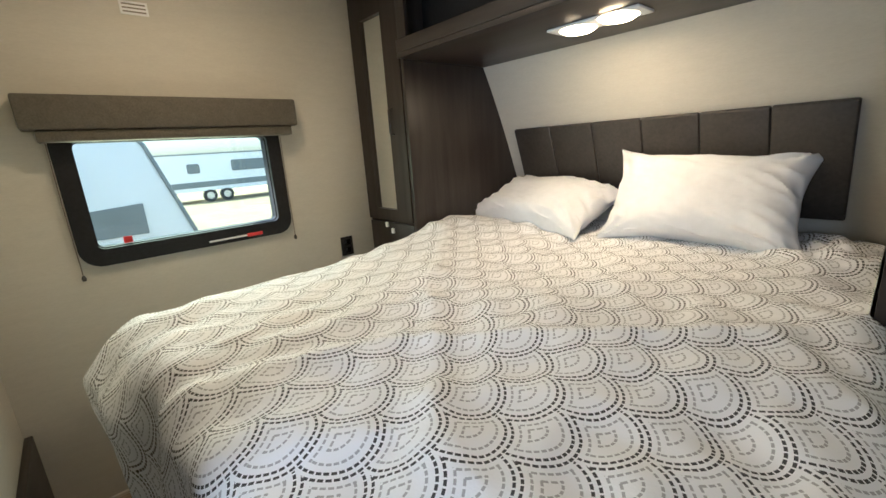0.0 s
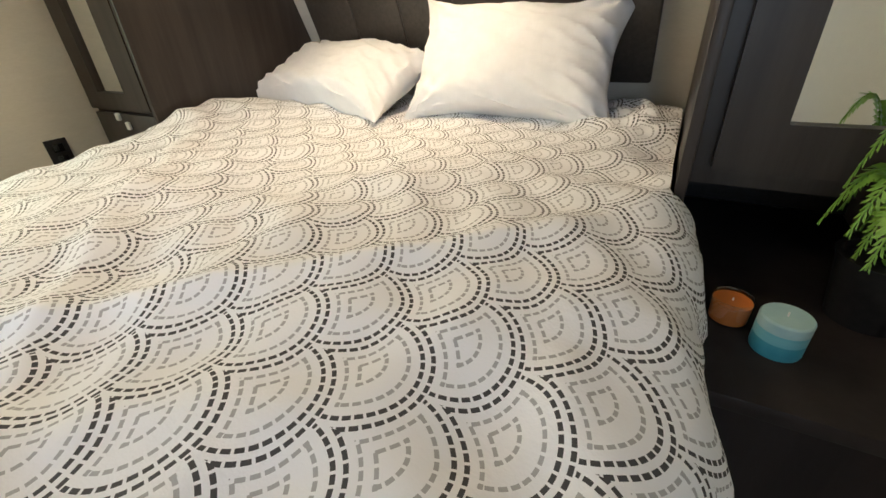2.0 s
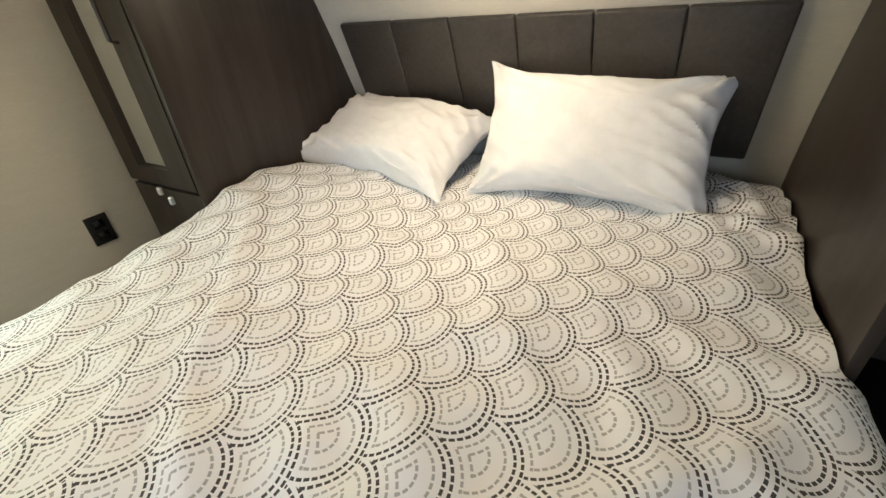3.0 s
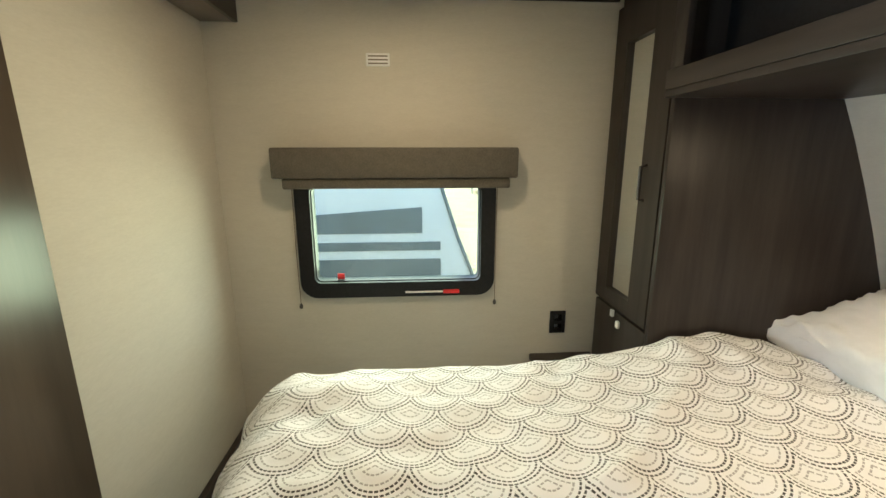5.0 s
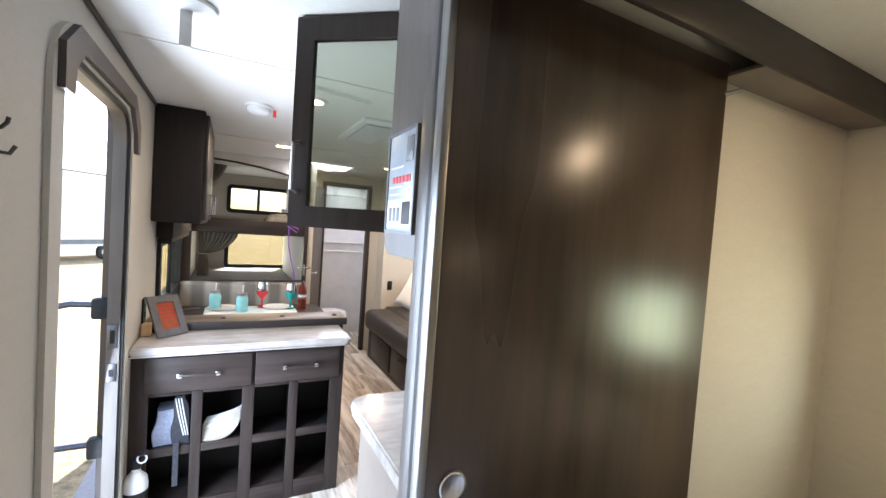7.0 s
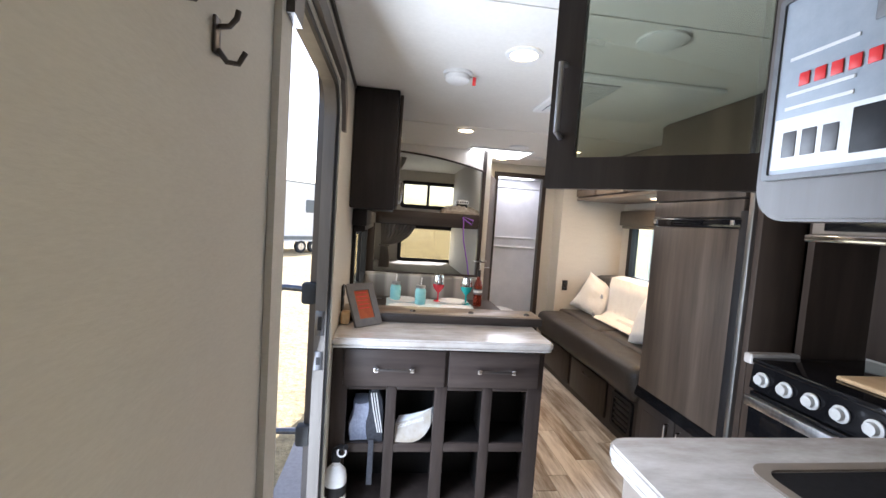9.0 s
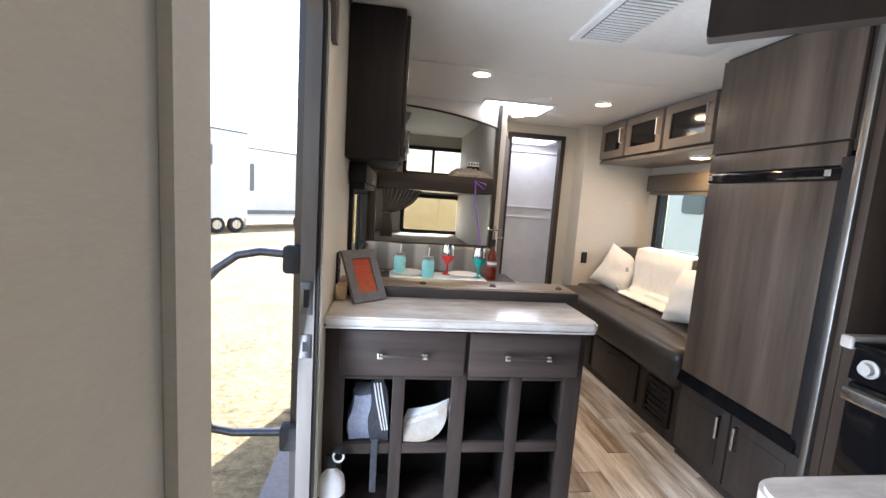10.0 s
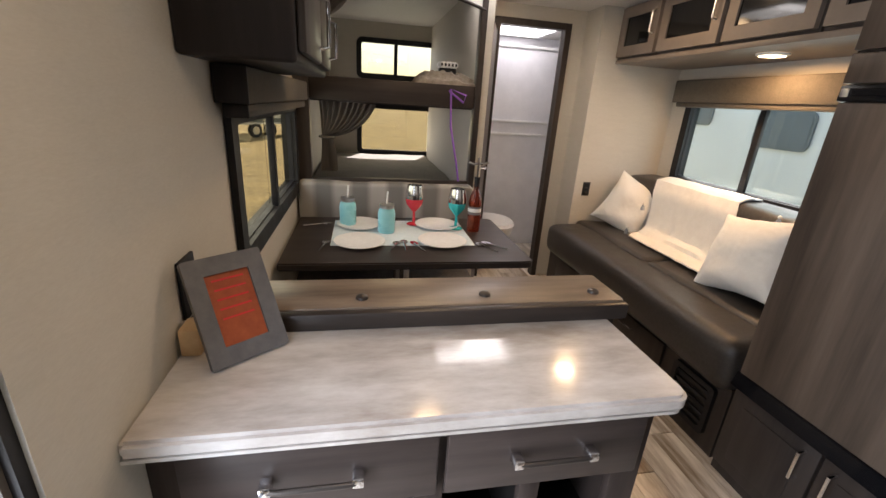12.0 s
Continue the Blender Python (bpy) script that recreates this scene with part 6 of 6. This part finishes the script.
part("tag", box(-0.22, -0.205, 3.285, 3.29, H - 0.05, H - 0.012, 0.001), M["red"], sm, "small red pull tag")
for x, y in ((0.50, 4.88), (0.82, 5.34), (0.35, 2.75)):
    s_ = thing("ceiling_speaker", (x, y, H), "round white ceiling speaker", "speaker", "ceiling speakers")
    part("rim", lathe([(0.085, 0), (0.085, -0.008), (0.07, -0.012)], x, y, H - 0.0005), M["white"], s_)
    part("grille", lathe([(0.07, -0.011), (0.03, -0.016), (0, -0.017)], x, y, H - 0.0005), M["white"], s_)
dv_ = thing("swivel_fixture", (-0.53, 2.30, H), "white round ceiling vent with a hanging tab", "vent")
part("disc", lathe([(0.075, 0), (0.075, -0.012), (0.05, -0.02), (0, -0.022)], -0.53, 2.30, H - 0.0005), M["white"], dv_)
part("tab", box(-0.545, -0.515, 2.29, 2.296, H - 0.12, H - 0.02, 0.002), M["white"], dv_)
ac = thing("air_conditioner", (0.55, 3.5, H), "white ceiling air conditioner shroud with louvred grilles", "air conditioner")
part("shroud", box(0.215, 0.92, 3.10, 3.72, H - 0.022, H - 0.0005, 0.010, 3), M["white"], ac)
g_ = part("grille", box(0.25, 0.44, 3.16, 3.66, H - 0.026, H - 0.0225), M["grey_plastic"], ac, "slotted intake grille")
for k in range(20):
    part("louvre", box(0.252, 0.438, 3.165 + k * 0.025, 3.177 + k * 0.025, H - 0.030, H - 0.0262), M["white"], g_)

# ---- outdoors ----
M["dirt"] = grain("dry_lot_ground", (0.11, 0.09, 0.045), (0.44, 0.345, 0.18), (10, 10, 10), 0.95, 1.0, dist=0.05, blotch=0.3, detail=9)
GZ = -0.80
structure("ground", box(-400, 400, -400, 400, GZ - 0.2, GZ), M["dirt"], "dry grass and sand lot around the trailers", "ground")
structure("shell_floor", box(L - 0.06, SX + 0.06, -1.2, RY + 0.1, -0.30, -0.101), M["grey_plastic"], "dark underbody of the trailer", "underbody")
rf = structure("roof", box(L - 0.10, SX + 0.10, -1.2, 5.0, H + 0.12, H + 0.2), M["cream_steel"], "white roof of the trailer", "roof")
structure("roof", box(L - 0.10, SX + 0.10, 5.55, RY + 0.1, H + 0.12, H + 0.2), M["cream_steel"], "white roof of the trailer", "roof")

gh = thing("grab_handle", (L - 0.1, 3.12, 0.7), "folding metal grab handle beside the entry door", "handle")
part("bar", tube([(-0.88, 3.10, 1.14), (-0.97, 3.10, 1.145), (-1.04, 3.10, 1.13), (-1.10, 3.10, 1.085), (-1.165, 3.10, 1.01), (-1.19, 3.10, 0.95), (-1.194, 3.10, 0.86), (-1.185, 3.10, 0.70), (-1.165, 3.10, 0.61), (-1.12, 3.10, 0.55), (-1.05, 3.10, 0.535), (-0.88, 3.10, 0.535)], 0.013, 12), M["tube_steel"], gh)
part("grip", tube([(-1.1945, 3.10, 0.90), (-1.191, 3.10, 0.78), (-1.184, 3.10, 0.68)], 0.018, 12), M["rubber"], gh, "dark foam grip")
for z in (1.14, 0.535):
    part("bracket", box(-0.90, -0.842, 3.075, 3.125, z - 0.06, z + 0.03, 0.012), M["rubber"], gh)


def parked_trailer(x, y, length, width, height, face, band, slope=0.0, label="white travel trailer parked on the lot", windows=(), stripe_end=99.0, angle=0.0, doors=(), swooshes=()):
    """A box trailer with its long side towards the viewer; face: +1 or -1, the side of x that carries windows and door."""
    t_ = thing("travel_trailer", (x, y + length / 2, GZ), label, "trailer", "parked trailers")
    z0 = GZ + 0.62
    xa, xb = x, x - face * width
    prof = [(y, z0), (y + length, z0), (y + length, z0 + height), (y + slope + 0.35 * (slope > 0), z0 + height), (y + slope * 0.55, z0 + height * 0.62), (y + slope * 0.29, z0 + height * 0.3)]
    part("body", prism(prof, "x", xa, xb, 0.02), M["cream_steel"], t_)
    if slope > 0.8:
        part("front_trim", tube([(xa + face * 0.006, py, pz) for py, pz in (prof[0], prof[5], prof[4], prof[3])], 0.022, 6), M["trailer_grey"], t_, "grey edge moulding")
    for (b0, b1) in band:
        part("stripe", box(xa + face * 0.004, xa + face * 0.012, y + slope * 0.42 + 0.05, y + min(length, stripe_end) - 0.03, z0 + b0, z0 + b1), M["trailer_grey"], t_, "grey painted stripe")
    for (wy, wz, ww, wh) in windows:
        w_ = part("window", prism(rounded(y + wy, y + wy + ww, z0 + wz, z0 + wz + wh, 0.09), "x", xa + face * 0.004, xa + face * 0.03), M["far_glass"] if length < 9.5 else M["black"], t_)
        part("pane", prism(rounded(y + wy + 0.03, y + wy + ww - 0.03, z0 + wz + 0.03, z0 + wz + wh - 0.03, 0.07), "x", xa + face * 0.031, xa + face * 0.036), M["far_glass"], w_)
    for wy in (length * 0.55, length * 0.55 + 0.85):
        w_ = part("wheel", cyl(0, 0, -0.1, 0.1, 0.35, bev=0.03), M["rubber"], t_)
        w_.data.transform(Matrix.Translation((xa - face * 0.1, y + wy, GZ + 0.35)) @ Matrix.Rotation(radians(90), 4, "Y"))
        h_ = part("rim", cyl(0, 0, -0.105, 0.105, 0.2, bev=0.01), M["metal"], w_)
        h_.data.transform(Matrix.Translation((xa - face * 0.1, y + wy, GZ + 0.35)) @ Matrix.Rotation(radians(90), 4, "Y"))
    for wy in (0.4 + slope, length - 0.4):
        part("jack", box(xa - face * 0.5, xa - face * 0.42, y + wy, y + wy + 0.08, GZ, z0 + 0.01), M["metal"], t_)
    for (wy, wz, ww, wh) in doors:
        part("door_outline", ring_prism(rounded(y + wy, y + wy + ww, z0 + wz, z0 + wz + wh, 0.1), rounded(y + wy + 0.035, y + wy + ww - 0.035, z0 + wz + 0.035, z0 + wz + wh - 0.035, 0.08), "x", xa + face * 0.004, xa + face * 0.02), M["black"], t_)
    for (ya, za, yb, zb, th) in swooshes:
        part("stripe", prism([(y + ya, z0 + za), (y + yb, z0 + zb), (y + yb, z0 + zb + th), (y + (ya + yb) / 2, z0 + (za + zb) / 2 + th * 0.7)], "x", xa + face * 0.003, xa + face * 0.011), M["trailer_grey"], t_)
    part("roof_cap", box(xa + face * 0.02, xb - face * 0.02, y + slope + 0.4 * (slope > 0), y + length, z0 + height - 0.03, z0 + height + 0.04, 0.015), M["trailer_grey"], t_)
    t_.rotation_euler = (0, 0, radians(angle))
    return t_


# neighbour seen through the bedroom and sofa windows
parked_trailer(4.6, 0.05, 9.0, 2.4, 2.75, -1, ((0.20, 0.56), (0.66, 0.76)), 1.1, "white and grey striped travel trailer parked alongside", ((6.54, 1.32, 0.74, 0.45), (8.03, 1.53, 0.54, 0.34)), 3.4, swooshes=((3.35, 0.86, 0.72, 0.86, 0.30),))
# row across the lot on the door side
parked_trailer(-12.2, 9.7, 10.0, 2.4, 3.3, 1, ((0.05, 0.4),), 0, "white trailer with dark window and black skirt across the lot", ((3.9, 1.75, 1.0, 0.55), (6.5, 1.85, 0.5, 0.75)), angle=-41, doors=((6.15, 0.35, 1.2, 2.5), (2.5, 0.45, 3.2, 2.75), (3.2, 0.55, 2.2, 0.85)), swooshes=((7.5, 2.3, 9.9, 1.95, 0.12), (7.3, 1.5, 9.9, 0.75, 0.12), (7.5, 2.0, 9.9, 1.8, 0.06)))
parked_trailer(-7.95, 18.6, 3.0, 7.0, 3.7, 1, (), 0, "tall white fifth-wheel trailer parked across the lot", ((0.9, 2.2, 0.55, 0.85),), angle=-41)
parked_trailer(-5.6, 21.5, 6.0, 2.4, 3.2, 1, ((0.1, 0.3),), 0, "white travel trailer parked behind another", ((0.4, 1.2, 0.2, 1.3), (3.5, 1.6, 1.0, 0.7)), angle=-41)
parked_trailer(25.0, -9.2, 7.0, 2.4, 1.95, -1, ((0.2, 0.5),), 0.6, "white travel trailer far across the lot", ((1.0, 0.95, 2.4, 0.6), (5.0, 0.95, 0.6, 0.5)))
# darkened grass colour: the parked row's cast shadow is painted in
M["grass"] = grain("shadowed_dry_grass", (0.09, 0.10, 0.055), (0.17, 0.17, 0.10), (2.5, 2.5, 2.5), 0.95, 0.5, dist=0.03, blotch=0.4)
# flat strip laid on the ground where the far trailers' shadow falls
shadow_band = prism([(-13, 8), (-9.5, 11.3), (-6.6, 14.5), (-4.5, 18.5), (-5.2, 18.9), (-7.6, 15.6), (-10.4, 12.6), (-13.8, 9.4)], "z", GZ, GZ + 0.004)
structure("grass_shadow_band", shadow_band, M["grass"], "dark strip painted as the far trailers' shadow on the grass", "grass")

M["far_leaf"] = grain("far_tree_leaves", (0.06, 0.075, 0.05), (0.12, 0.14, 0.09), (1.2, 1.2, 1.2), 0.9, 0.3)


def far_trees():
    """A low broken line of trees along the horizon."""
    b = bmesh.new()
    rnd_ = random.Random(11)
    for k in range(170):
        a = radians(rnd_.uniform(-75, 12))
        r = rnd_.uniform(110, 150)
        size = rnd_.uniform(0.9, 1.9)
        x, y = r * math.cos(a), r * math.sin(a)
        for q in range(3):
            c = Vector((x + rnd_.uniform(-2, 2), y + rnd_.uniform(-2, 2), GZ + size * (0.6 + 0.45 * q)))
            vs = bmesh.ops.create_icosphere(b, subdivisions=1, radius=size * rnd_.uniform(0.5, 0.85))["verts"]
            for v in vs:
                v.co = v.co * rnd_.uniform(0.75, 1.25) + c
    return b


single("far_trees", far_trees(), M["far_leaf"], "low broken line of dark trees on the horizon", "trees", kind="stuff")
parked_trailer(31.0, -21.0, 10.0, 2.4, 2.3, -1, ((0.1, 0.4),), 0.6, "white travel trailer far across the lot", ((1.5, 1.4, 0.9, 0.7), (5.0, 1.3, 2.4, 0.8)))
parked_trailer(24.0, -36.0, 9.0, 2.4, 2.8, -1, ((0.1, 0.4),), 0.0, "white travel trailer far across the lot", ((1.5, 1.4, 0.9, 0.7), (5.0, 1.3, 2.4, 0.8)))

# ---- floor planks ----
M["plank"] = grain("floor_plank", (0.25, 0.18, 0.115), (0.80, 0.74, 0.65), (13, 1.5, 12), 0.36, 0.15, shift=17.0, blotch=0.35)
for node in M["plank"].node_tree.nodes:
    if node.bl_idname == "ShaderNodeValToRGB":
        node.color_ramp.elements[0].position, node.color_ramp.elements[1].position = 0.40, 0.58
plank_mesh = mesh_of("plank", box(-0.061, 0.061, -0.448, 0.448, -0.0115, 0.0, 0.0015, 1), M["plank"])
floor_ob = bpy.data.objects["floor"]
rnd = random.Random(3)
for k in range(22):
    x = L + 0.065 + k * 0.1235
    y = -0.8 - rnd.random() * 1.0
    while y < RY:
        if y > -1.0:
            o_ = new("plank", plank_mesh)
            o_.location = (x, y + 0.45, 0.0)
            o_.parent = floor_ob
        y += 0.9
